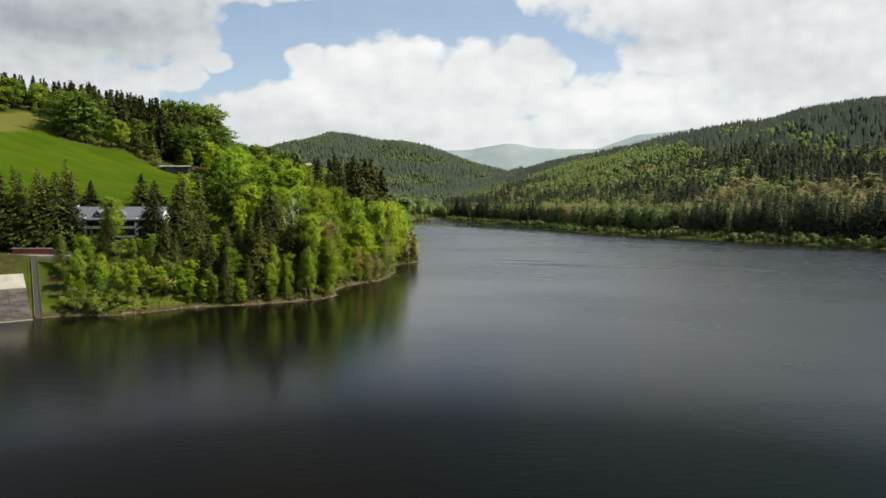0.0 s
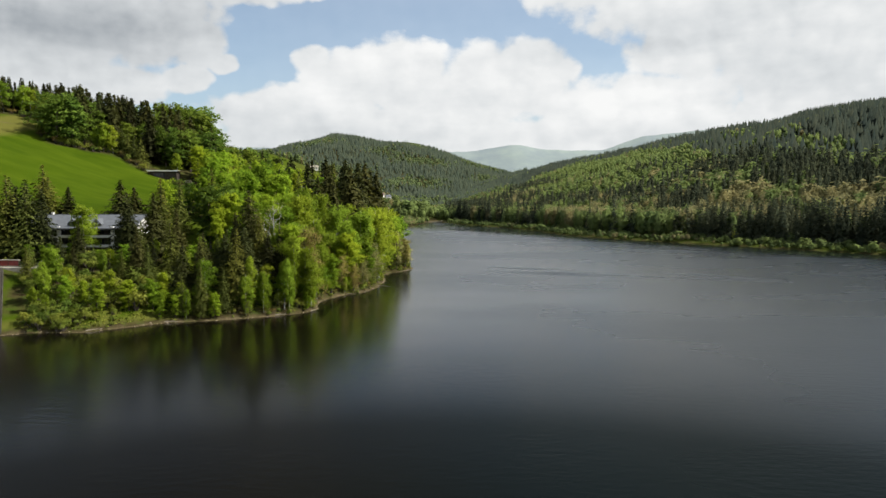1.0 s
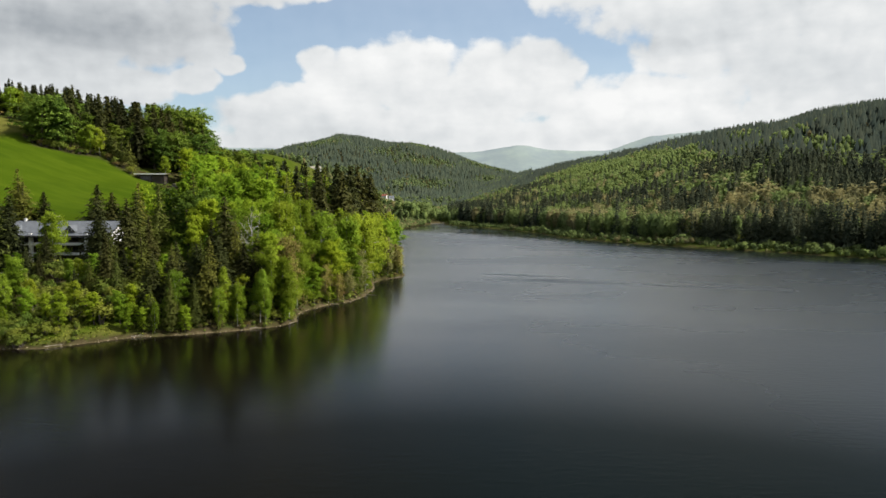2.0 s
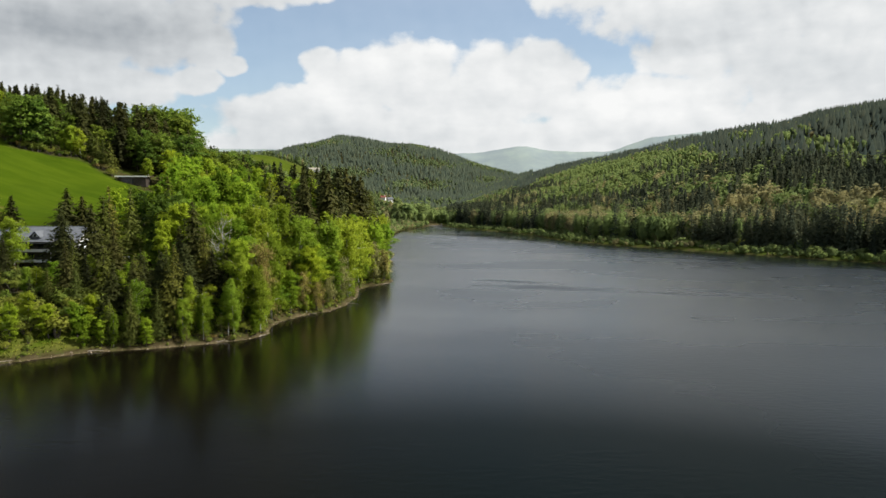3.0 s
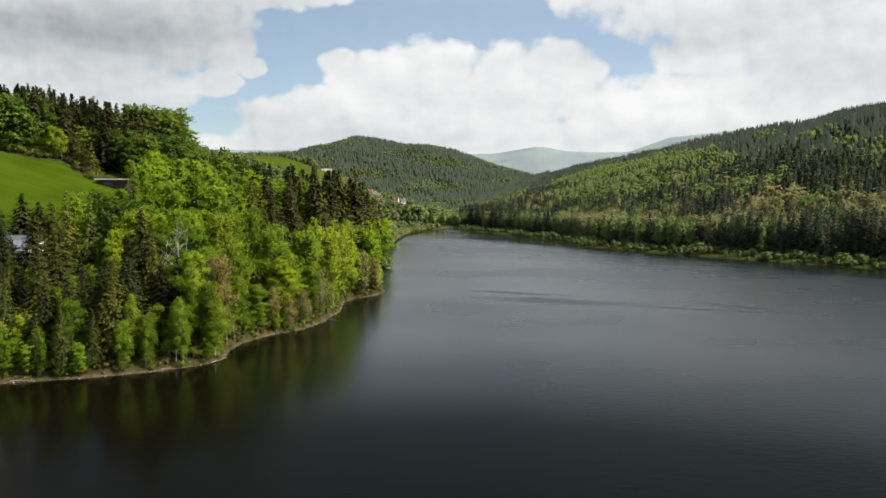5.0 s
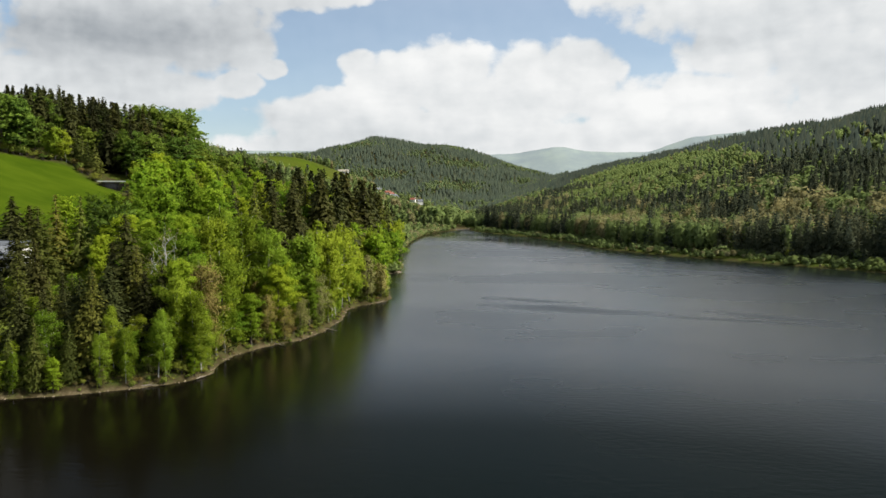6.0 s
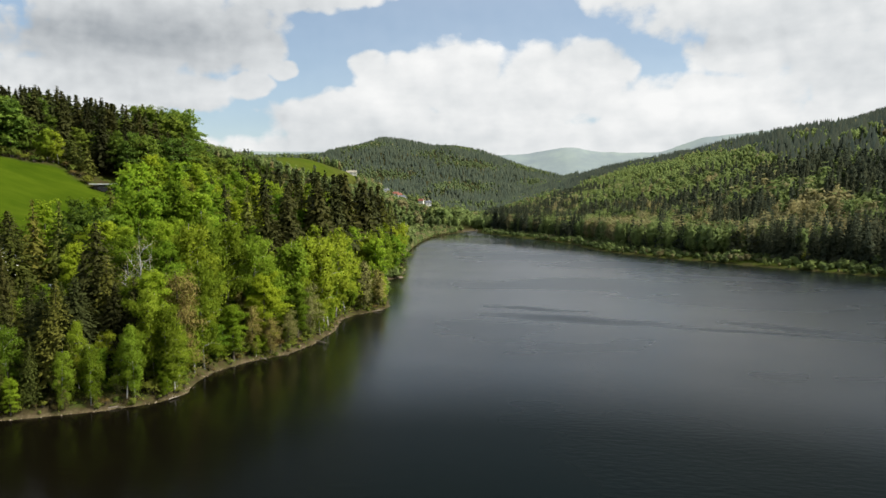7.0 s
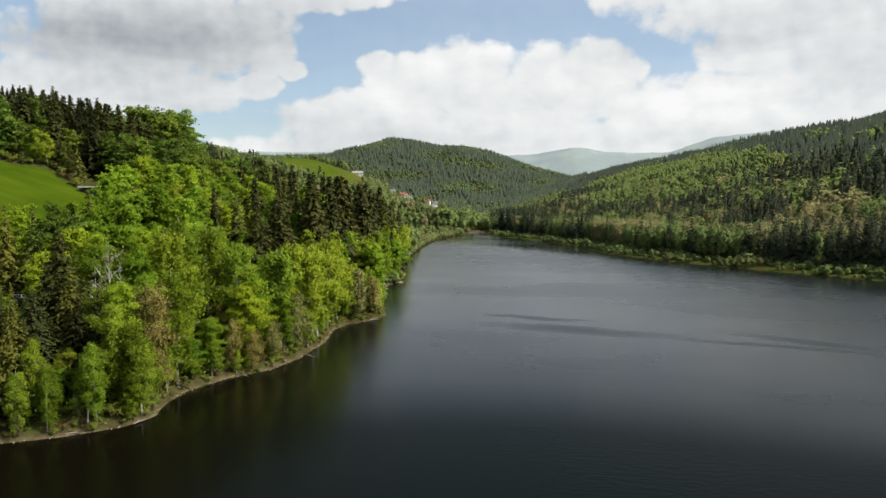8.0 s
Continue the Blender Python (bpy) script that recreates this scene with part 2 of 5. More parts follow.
def ground_material():
    """Meadow grass, forest litter and pale shore gravel, by attributes of the land."""
    m, nt, bsdf, out = material("ground_cover")

    def att(n):
        a = nt.nodes.new("ShaderNodeAttribute")
        a.attribute_name = n
        return a.outputs["Fac"]

    pos = nt.nodes.new("ShaderNodeNewGeometry").outputs["Position"]
    n1, n2, n3 = noise_tex(nt, 0.03, 5, 0.6, pos), noise_tex(nt, 0.6, 6, 0.65, pos), noise_tex(nt, 2.5, 5, 0.7, pos)
    mp = nt.nodes.new("ShaderNodeMapping")
    mp.inputs["Rotation"].default_value, mp.inputs["Scale"].default_value = (0, 0, 0.5), (0.35, 1.6, 1)
    nt.links.new(pos, mp.inputs[0])
    n4 = noise_tex(nt, 0.09, 5, 0.65, mp.outputs[0])
    grass = mix_rgb(nt, n2, ramp(nt, n1, [(0.35, (0.034, 0.066, 0.0025)), (0.65, (0.054, 0.090, 0.0035))]), (0.046, 0.078, 0.004))
    grass = mix_rgb(nt, ramp(nt, n4, [(0.42, (0, 0, 0)), (0.66, (0.75, 0.75, 0.75))]), grass, (0.072, 0.108, 0.006))
    # pale grass: dry strip, sun painted on the bank, haze on far fields
    dry_lit_hazy = mix_rgb(nt, n2, (0.105, 0.11, 0.022), (0.13, 0.125, 0.03))
    litter = ramp(nt, n2, [(0.3, (0.028, 0.023, 0.010)), (0.5, (0.056, 0.046, 0.02)), (0.66, (0.05, 0.078, 0.013))])
    gravel = ramp(nt, n3, [(0.3, (0.07, 0.053, 0.03)), (0.5, (0.14, 0.108, 0.063)), (0.7, (0.28, 0.23, 0.15))])
    c = mix_rgb(nt, att("meadow"), litter, grass)
    c = mix_rgb(nt, att("dry_lit_hazy"), c, dry_lit_hazy)
    # grass tongues, mud and roots break the gravel rim
    n5 = noise_tex(nt, 0.22, 4, 0.6, pos)
    mud = ramp(nt, n2, [(0.35, (0.04, 0.031, 0.018)), (0.62, (0.085, 0.075, 0.03))])
    rim = mix_rgb(nt, ramp(nt, n5, [(0.40, (0, 0, 0)), (0.60, (1, 1, 1))]), mud, gravel)
    c = mix_rgb(nt, att("shore"), c, rim)
    nt.links.new(c, bsdf.inputs["Base Color"])
    bsdf.inputs["Roughness"].default_value = 1.0
    bsdf.inputs["Specular IOR Level"].default_value = 0.02
    bump(nt, bsdf, n3, 0.5, 0.25)
    return m


def water_material():
    m, nt, bsdf, out = material("lake_water")
    pos = nt.nodes.new("ShaderNodeNewGeometry").outputs["Position"]
    bsdf.inputs["IOR"].default_value = 1.45
    # a flat view mirrors the sky, a steep one looks into dark water
    facing = nt.nodes.new("ShaderNodeLayerWeight")
    facing.inputs[0].default_value = 0.5
    gloss = nt.nodes.new("ShaderNodeMapRange")
    gloss.inputs[1].default_value, gloss.inputs[2].default_value, gloss.inputs[3].default_value, gloss.inputs[4].default_value = 0.665, 0.96, 0.025, 1.08
    gloss.interpolation_type = "SMOOTHSTEP"
    nt.links.new(facing.outputs["Facing"], gloss.inputs[0])
    nt.links.new(gloss.outputs[0], bsdf.inputs["Specular IOR Level"])
    mp = nt.nodes.new("ShaderNodeMapping")
    mp.inputs["Rotation"].default_value = (0, 0, 0.25)
    mp.inputs["Scale"].default_value = (0.45, 1.0, 1.0)
    nt.links.new(pos, mp.inputs[0])
    wave = noise_tex(nt, 1.15, 3.5, 0.5, mp.outputs[0])
    patch = noise_tex(nt, 0.012, 4, 0.55, mp.outputs[0])
    calm = nt.nodes.new("ShaderNodeMapRange")
    calm.inputs[1].default_value, calm.inputs[2].default_value, calm.inputs[3].default_value, calm.inputs[4].default_value = 0.3, 0.7, -0.04, 0.04
    calm.interpolation_type = "SMOOTHSTEP"
    nt.links.new(patch, calm.inputs[0])
    # a breath of wind ruffles one long streak of the lake
    sep = nt.nodes.new("ShaderNodeSeparateXYZ")
    nt.links.new(pos, sep.inputs[0])

    def calc(op, a, b=0.0, c=0.0):
        n = nt.nodes.new("ShaderNodeMath")
        n.operation = op
        for sock, v in zip(n.inputs, (a, b, c)):
            if isinstance(v, (int, float)):
                sock.default_value = v
            else:
                nt.links.new(v, sock)
        return n.outputs[0]

    wob = noise_tex(nt, 0.05, 3, 0.5, pos)
    total = None
    for cx, cy, lx, ly, tilt in ((48, 250, 20, 4.5, -0.25), (36, 268, 14, 2.4, -0.3), (92, 234, 20, 2.0, -0.3), (115, 365, 26, 6, -0.5), (102, 240, 12, 4, -0.6)):
        dx = calc("SUBTRACT", sep.outputs[0], cx)
        dy = calc("MULTIPLY_ADD", dx, -tilt, calc("SUBTRACT", sep.outputs[1], cy))
        dy = calc("MULTIPLY_ADD", wob, 9.0, calc("SUBTRACT", dy, 4.5))
        r2 = calc("ADD", calc("POWER", calc("DIVIDE", calc("ABSOLUTE", dx), lx), 2.0), calc("POWER", calc("DIVIDE", calc("ABSOLUTE", dy), ly), 2.0))
        streak = calc("EXPONENT", calc("MULTIPLY", r2, -1.0))
        total = streak if total is None else calc("MAXIMUM", total, streak)
    bn = nt.nodes.new("ShaderNodeBump")
    bn.inputs["Distance"].default_value = 0.25
    nt.links.new(wave, bn.inputs["Height"])
    nt.links.new(bn.outputs[0], bsdf.inputs["Normal"])
    # calm in the lee of the wooded point, ruffled on the open lake
    lee = nt.nodes.new("ShaderNodeMapRange")
    lee.interpolation_type = "SMOOTHSTEP"
    lee.inputs[1].default_value, lee.inputs[2].default_value, lee.inputs[3].default_value, lee.inputs[4].default_value = -25, 40, 0.17, 0.27
    nt.links.new(calc("MULTIPLY_ADD", sep.outputs[1], 0.06, sep.outputs[0]), lee.inputs[0])
    # peaty by the bank, a clearer green out on the lake
    deep = nt.nodes.new("ShaderNodeMapRange")
    deep.interpolation_type = "SMOOTHSTEP"
    deep.inputs[1].default_value, deep.inputs[2].default_value = 0.17, 0.27
    nt.links.new(lee.outputs[0], deep.inputs[0])
    nt.links.new(mix_rgb(nt, deep.outputs[0], (0.0042, 0.0036, 0.0018), (0.0036, 0.0066, 0.0062)), bsdf.inputs["Base Color"])
    # smoother again under the trees of the far shore
    still = nt.nodes.new("ShaderNodeMapRange")
    still.interpolation_type = "SMOOTHSTEP"
    still.inputs[1].default_value, still.inputs[2].default_value, still.inputs[3].default_value, still.inputs[4].default_value = 325, 372, 0.0, -0.12
    nt.links.new(calc("MULTIPLY_ADD", sep.outputs[1], 0.57, calc("MULTIPLY", sep.outputs[0], 0.825)), still.inputs[0])
    rough = calc("ADD", calc("ADD", lee.outputs[0], still.outputs[0]), calm.outputs[0])
    nt.links.new(calc("MULTIPLY_ADD", total, 0.5, calc("MULTIPLY_ADD", rough, 0.6, 0.0)), bn.inputs["Strength"])
    nt.links.new(calc("MULTIPLY_ADD", total, 0.12, rough), bsdf.inputs["Roughness"])
    return m


M_GROUND, M_WATER = ground_material(), water_material()


# ---------------------------------------------------------------- the land
def smooth(a, b, x):
    t = np.clip((x - a) / (b - a), 0, 1)
    return t * t * (3 - 2 * t)


LEFT = np.array([(-260, -160), (-170, 20), (-112, 116), (-91, 132.5), (-81, 140), (-70, 140.5), (-65, 145), (-58, 151), (-47, 154.5), (-36, 160), (-29.5, 165),
                 (-27.5, 170), (-29.3, 177), (-29.5, 184), (-26, 193), (-20, 200.5), (-17.2, 212), (-16.4, 228), (-18.6, 243), (-17, 252),
                 (-11.5, 259), (-9, 268), (-13, 285), (-22, 325), (-22, 343), (-18.5, 352), (-26, 370), (-31, 430), (-39, 520), (-43, 620),
                 (-42, 700), (-32, 770), (-18, 818), (-40, 1000), (-90, 1400), (-160, 1900), (-240, 2700)], float)
RIGHT = np.array([(-60, -330), (330, -300), (345, -60), (300, 180), (225, 328), (195, 372), (170, 402), (150, 430), (125, 464), (98, 512), (88, 550), (82, 600),
                  (62, 655), (42, 700), (16, 755), (-4, 818), (-20, 1000), (-60, 1400), (-120, 1900), (-180, 2700)], float)


def dist_to(line, x, y):
    best = np.full(x.shape, 1e9)
    for (ax, ay), (bx, by) in zip(line[:-1], line[1:]):
        ux, uy = bx - ax, by - ay
        s = np.clip(((x - ax) * ux + (y - ay) * uy) / (ux * ux + uy * uy), 0, 1)
        best = np.minimum(best, (x - ax - s * ux) ** 2 + (y - ay - s * uy) ** 2)
    return np.sqrt(best)


def inside(poly, x, y):
    hit = np.zeros(x.shape, bool)
    for (ax, ay), (bx, by) in zip(poly, np.roll(poly, -1, 0)):
        if ay != by:
            hit ^= ((ay > y) != (by > y)) & (x < (bx - ax) * (y - ay) / (by - ay) + ax)
    return hit


LEFT_LAND = np.vstack([LEFT, [(-240, 9000), (-9000, 9000), (-9000, -160)]])
RIGHT_LAND = np.vstack([RIGHT, [(-180, 9000), (9000, 9000), (9000, -330)]])


def waves(x, y, size, seed):
    """Smooth uneven ground from a few crossing waves."""
    r = np.random.RandomState(seed)
    z = 0
    for k in range(7):
        a, f, p = r.uniform(0, 6.28), r.uniform(0.6, 1.8) / size, r.uniform(0, 6.28)
        z = z + np.sin((x * np.cos(a) + y * np.sin(a)) * f * 6.28 + p)
    return z / 4


def land(x, y):
    """Height of the land and its distances from the two shores."""
    x, y = np.asarray(x, float), np.asarray(y, float)
    dl, dr = dist_to(LEFT, x, y), dist_to(RIGHT, x, y)
    il, ir = inside(LEFT_LAND, x, y), inside(RIGHT_LAND, x, y)
    back = (y < -160) & ~il & ~ir
    sl, cap = 0.38 - 0.09 * smooth(400, 600, y), 85 + 45 * smooth(400, 520, y)
    flat = smooth(400, 490, y) * smooth(960, 800, y)
    h = sl * np.maximum(dl - 2 - 110 * flat, 0) + 0.07 * np.minimum(dl, 110) * flat
    zl = h / (1 + (h / cap) ** 6) ** (1 / 6)
    # level ground round the house
    paved = np.exp(-(((x + 104) / 19) ** 6 + ((y - 134) / 26) ** 6))
    zl = zl + 9 * np.exp(-(((x + 112) / 45) ** 2 + ((y - 385) / 45) ** 2)) + 8 * np.exp(-(((x + 58) / 26) ** 2 + ((y - 320) / 60) ** 2)) * smooth(2, 20, dl)
    slope = 37.5 - 0.313 * (x + 120) + 0.1815 * (y - 300)
    slope = np.maximum(slope, 1) / (1 + (np.maximum(slope, 1) / 88) ** 8) ** 0.125
    meadow = np.exp(-(((x + 172) / 78) ** 6 + ((y - 282) / 84) ** 6))
    zl = zl * (1 - meadow) + slope * meadow
    zl = zl + 36 * np.exp(-(((x + 300) / 95) ** 2 + ((y - 1170) / 120) ** 2))
    zl = zl + 15 * np.exp(-(((x + 165) / 50) ** 2 + ((y - 1255) / 60) ** 2)) + 14 * np.exp(-(((x + 250) / 40) ** 2 + ((y - 1250) / 60) ** 2)) + 14 * np.exp(-(((x + 109) / 30) ** 2 + ((y - 1250) / 50) ** 2))
    shelf = np.exp(-(((x + 100) / 27) ** 6 + ((y - 173) / 13) ** 6))
    zl = zl * (1 - shelf) + np.minimum(zl, 10.1) * shelf
    near_house = np.exp(-(((x + 95) / 34) ** 4 + ((y - 192) / 18) ** 4))
    zl = zl * (1 - near_house) + 10.8 * near_house
    zl = zl + smooth(0, 2.6, dl) * (1.2 + 0.4 * waves(x, y, 23, 3)) * (1 - paved) + smooth(30, 120, dl) * 2.5 * waves(x, y, 160, 5)
    capr = 148 + 76 * np.exp(-(((x - 800) / 150) ** 2 + ((y - 1420) / 420) ** 2)) + 30 * smooth(800, 1200, x)
    h = 0.05 * np.minimum(dr, 60) + 0.355 * np.maximum(dr - 60, 0)
    zr = h / (1 + (h / capr) ** 4) ** 0.25
    zr = zr + smooth(0, 4, dr) * (0.8 + 0.4 * waves(x, y, 30, 9)) + smooth(60, 300, dr) * 7 * waves(x, y, 260, 11)
    depth = -np.minimum(np.minimum(dl, dr) * 0.25, 6)
    floor = np.where(y > 818, 0.6 + 0.02 * np.maximum(y - 818, 0), depth)
    z = np.where(il, zl, np.where(ir, zr, floor))
    z = np.where(back, 3.0 * smooth(-160, -200, y), z)
    mid = np.interp(x, (-1500, -700, -467, -380, -260, -170, -67, 45, 230, 420), (215, 228, 290, 280, 258, 262, 232, 195, 140, 60))
    mid = mid * np.exp(-(((y - 2800) / 700) ** 2)) * (y > 900) + 6 * waves(x, y, 300, 17)
    z = np.where(y > 830, np.maximum(z, mid * smooth(830, 1500, y)), z)
    return z, np.where(il, dl, 0), np.where(ir, dr, 0)


def axis(dense0, dense1, step, lo, hi, grow=1.045):
    mid = list(np.arange(dense0, dense1 + step, step))
    s, v, up = step, mid[-1], []
    while v < hi:
        s *= grow
        v += s
        up.append(v)
    s, v, down = step, mid[0], []
    while v > lo:
        s *= grow
        v -= s
        down.append(v)
    return np.array(down[::-1] + mid + up)


def mesh_of(name, verts, faces, mat, shade_smooth=False, attrs=None, normals=None):
    """A mesh from arrays; every face has the same number of corners."""
    verts, faces = np.asarray(verts, np.float32), np.asarray(faces, np.int32)
    me = bpy.data.meshes.new(name)
    k = faces.shape[1]
    me.vertices.add(len(verts))
    me.vertices.foreach_set("co", verts.ravel())
    me.loops.add(faces.size)
    me.loops.foreach_set("vertex_index", faces.ravel())
    me.polygons.add(len(faces))
    me.polygons.foreach_set("loop_start", np.arange(0, faces.size, k, dtype=np.int32))
    me.polygons.foreach_set("use_smooth", np.full(len(faces), shade_smooth))
    for key, values in (attrs or {}).items():
        me.attributes.new(key, "FLOAT", "POINT").data.foreach_set("value", np.asarray(values, np.float32))
    me.update(calc_edges=True)
    if normals is not None:
        # leaves take the soft shading of the bough they sit on
        me.attributes.new("custom_normal", "FLOAT_VECTOR", "POINT").data.foreach_set("vector", np.asarray(normals, np.float32).ravel())
        me.update()
    me.materials.append(mat)
    return me


MEADOW = np.array([(-84, 205), (-89, 245), (-106, 291), (-124, 296), (-133, 300), (-143, 305), (-152, 304), (-161, 300), (-168, 294), (-176, 300), (-185, 318),
                   (-198, 331), (-206, 322), (-205, 297), (-225, 270), (-330, 245), (-330, 180), (-130, 190), (-112, 207)], float)


def meadow_mask(x, y):
    """The open slope above the house, up to the edge of the wood, and the fields up the valley."""
    off = dist_to(np.vstack([MEADOW, MEADOW[:1]]), x, y) * np.where(inside(MEADOW, x, y), 1, -1)
    m = smooth(-2, 2, off + waves(x, y, 30, 4) * 1.2)
    far = np.exp(-(((x + 325) / 105) ** 4 + ((y - 1110) / 75) ** 4)) + np.exp(-(((x + 310) / 52) ** 4 + ((y - 885) / 45) ** 4))
    far = far + 0.8 * np.exp(-(((x + 262) / 55) ** 4 + ((y - 1050) / 45) ** 4)) + 0.7 * np.exp(-(((x + 165) / 30) ** 4 + ((y - 1230) / 58) ** 4)) + 0.7 * np.exp(-(((x + 245) / 24) ** 4 + ((y - 1225) / 45) ** 4)) + 0.6 * np.exp(-(((x + 112) / 20) ** 4 + ((y - 1220) / 50) ** 4))
    return np.clip(m + far, 0, 1)


def build_ground():
    gx, gy = axis(-125, 0, 1.3, -4600, 4600, 1.035), axis(130, 290, 1.4, -900, 4900, 1.035)
    X, Y = np.meshgrid(gx, gy)
    x, y = X.ravel(), Y.ravel()
    z, dl, dr = land(x, y)
    nx, ny = len(gx), len(gy)
    i = np.arange(nx * ny).reshape(ny, nx)
    faces = np.stack([i[:-1, :-1], i[:-1, 1:], i[1:, 1:], i[1:, :-1]], -1).reshape(-1, 4)
    meadow = meadow_mask(x, y)
    bank = 0.6 * (dr > 0) * smooth(34, 24, dr) * smooth(2.5, 5, dr) + 0.8 * np.exp(-(((x + 78) / 26) ** 4 + ((y - 206) / 18) ** 4)) + (dl > 0) * smooth(1.5, 3, dl) * smooth(11, 6, dl) * smooth(-54, -60, x) * (y < 170)
    bank = bank + 0.4 * (dl > 0) * smooth(2.4, 3.4, dl) * smooth(6, 3, dl) * smooth(-0.2, 0.4, waves(x, y, 11, 12)) * (y < 420)
    bank = bank + 0.5 * (dl > 0) * smooth(0.3, 0.6, waves(x, y, 17, 8)) * (y < 420) * smooth(2, 4, dl)
    bank = bank + 0.35 * smooth(-84, -88, x) * smooth(135, 139, y) * smooth(178, 172, y) * (dl > 0) * smooth(-0.5, 0.3, waves(x, y, 14, 19))
    # dry strip on the meadow; far fields paled in colour for haze
    dry_lit_hazy = smooth(-179, -182, x + 0.08 * (y - 285)) * (meadow > 0.5) * smooth(262, 272, y) * (y < 400) + 0.4 * (meadow > 0.3) * (y > 800) * (0.6 + 0.4 * waves(x, y, 90, 14))
    # yellowish bank grass, lightened further to read as sunlit
    dry_lit_hazy = dry_lit_hazy + 0.75 * (dl > 0) * smooth(1.2, 2.4, dl) * smooth(11, 6, dl) * smooth(-54, -60, x) * (y < 170) * smooth(-0.6, 0.3, waves(x, y, 8, 61))
    shore = np.where(dl > 0, smooth(1.05 + 0.6 * waves(x, y, 9, 6), 0.2, dl), 0) + (z < 0) * (x < 0.12 * y - 40)
    shore = shore * np.where(y > 420, 0.0, 0.9) + 1.4 * np.exp(-(((x + 12) / 13) ** 2 + ((y - 838) / 22) ** 2))
    me = mesh_of("ground", np.stack([x, y, z], -1), faces, M_GROUND, True,
                 {"meadow": np.clip(meadow + bank, 0, 1), "dry_lit_hazy": np.clip(dry_lit_hazy, 0, 1), "shore": np.clip(shore, 0, 1)})
    tagged(new("ground", me), "wooded valley slopes with a green meadow and pale gravel shore", "ground", kind="structure")
    wx, wy = np.linspace(-330, 380, 60), np.linspace(-330, 850, 90)
    X, Y = np.meshgrid(wx, wy)
    i = np.arange(X.size).reshape(X.shape)
    faces = np.stack([i[:-1, :-1], i[:-1, 1:], i[1:, 1:], i[1:, :-1]], -1).reshape(-1, 4)
    me = mesh_of("water", np.stack([X.ravel(), Y.ravel(), 0 * X.ravel()], -1), faces, M_WATER, True)
    tagged(new("water", me), "dark rippled reservoir water with soft tree reflections", "lake", kind="structure")


build_ground()


def build_backdrop():
    """Ridges behind everything, too far to shift; haze painted as pale blue and glow."""
    m, nt, bsdf, out = material("ridge_painted_haze")
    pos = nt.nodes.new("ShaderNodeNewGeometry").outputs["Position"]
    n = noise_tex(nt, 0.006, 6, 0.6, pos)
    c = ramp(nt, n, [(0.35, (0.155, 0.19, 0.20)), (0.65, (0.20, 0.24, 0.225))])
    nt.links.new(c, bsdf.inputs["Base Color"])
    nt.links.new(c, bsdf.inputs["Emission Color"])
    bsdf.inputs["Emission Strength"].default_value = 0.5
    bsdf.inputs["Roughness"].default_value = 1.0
    xs = np.linspace(-2600, 3400, 240)
    crest = np.interp(xs, (-2600, -1200, -600, -100, 150, 320, 400, 480, 640, 760, 1000, 1250, 1500, 1900, 2500, 3400),
                      (390, 370, 345, 335, 345, 372, 386, 382, 356, 350, 352, 440, 468, 500, 640, 690))
    crest = crest + 5 * np.array([noise.noise(Vector((v / 130, 0, 3))) for v in xs]) + 3 * np.array([noise.noise(Vector((v / 35, 0, 5))) for v in xs])
    rows = [np.stack([xs, 0 * xs + 4290 + back, crest * f], -1) for back, f in ((-900, 0.0), (-420, 0.42), (-160, 0.8), (0, 1.0), (60, 0.98), (160, 0.5))]
    i = np.arange(6 * 240).reshape(6, 240)
    faces = np.stack([i[:-1, :-1], i[:-1, 1:], i[1:, 1:], i[1:, :-1]], -1).reshape(-1, 4)
    tagged(new("backdrop", mesh_of("backdrop", np.concatenate(rows), faces, m, True)), "far ridges beyond the valley in painted pale blue-green haze", "hills", kind="structure")


build_backdrop()


# ---------------------------------------------------------------- trees
def tube(path, radii, sides=6):
    """A tapered tube along a line of points."""
    path = np.asarray(path, float)
    ang = np.arange(sides) * 2 * np.pi / sides
    verts, faces = [], []
    for n, (p, r) in enumerate(zip(path, radii)):
        d = path[min(n + 1, len(path) - 1)] - path[max(n - 1, 0)]
        d = d / (np.linalg.norm(d) + 1e-9)
        a = np.cross(d, (0.31, 0.94, 0.1))
        a /= np.linalg.norm(a)
        b = np.cross(d, a)
        verts.append(p + r * (np.cos(ang)[:, None] * a + np.sin(ang)[:, None] * b))
        if n:
            k, q = (n - 1) * sides, np.arange(sides)
            faces.append(np.stack([k + q, k + (q + 1) % sides, k + sides + (q + 1) % sides, k + sides + q], -1))
    return np.concatenate(verts), np.concatenate(faces)


def join(parts):
    verts, faces, n = [], [], 0
    for v, f in parts:
        verts.append(v)
        faces.append(f + n)
        n += len(v)
    return np.concatenate(verts), np.concatenate(faces)


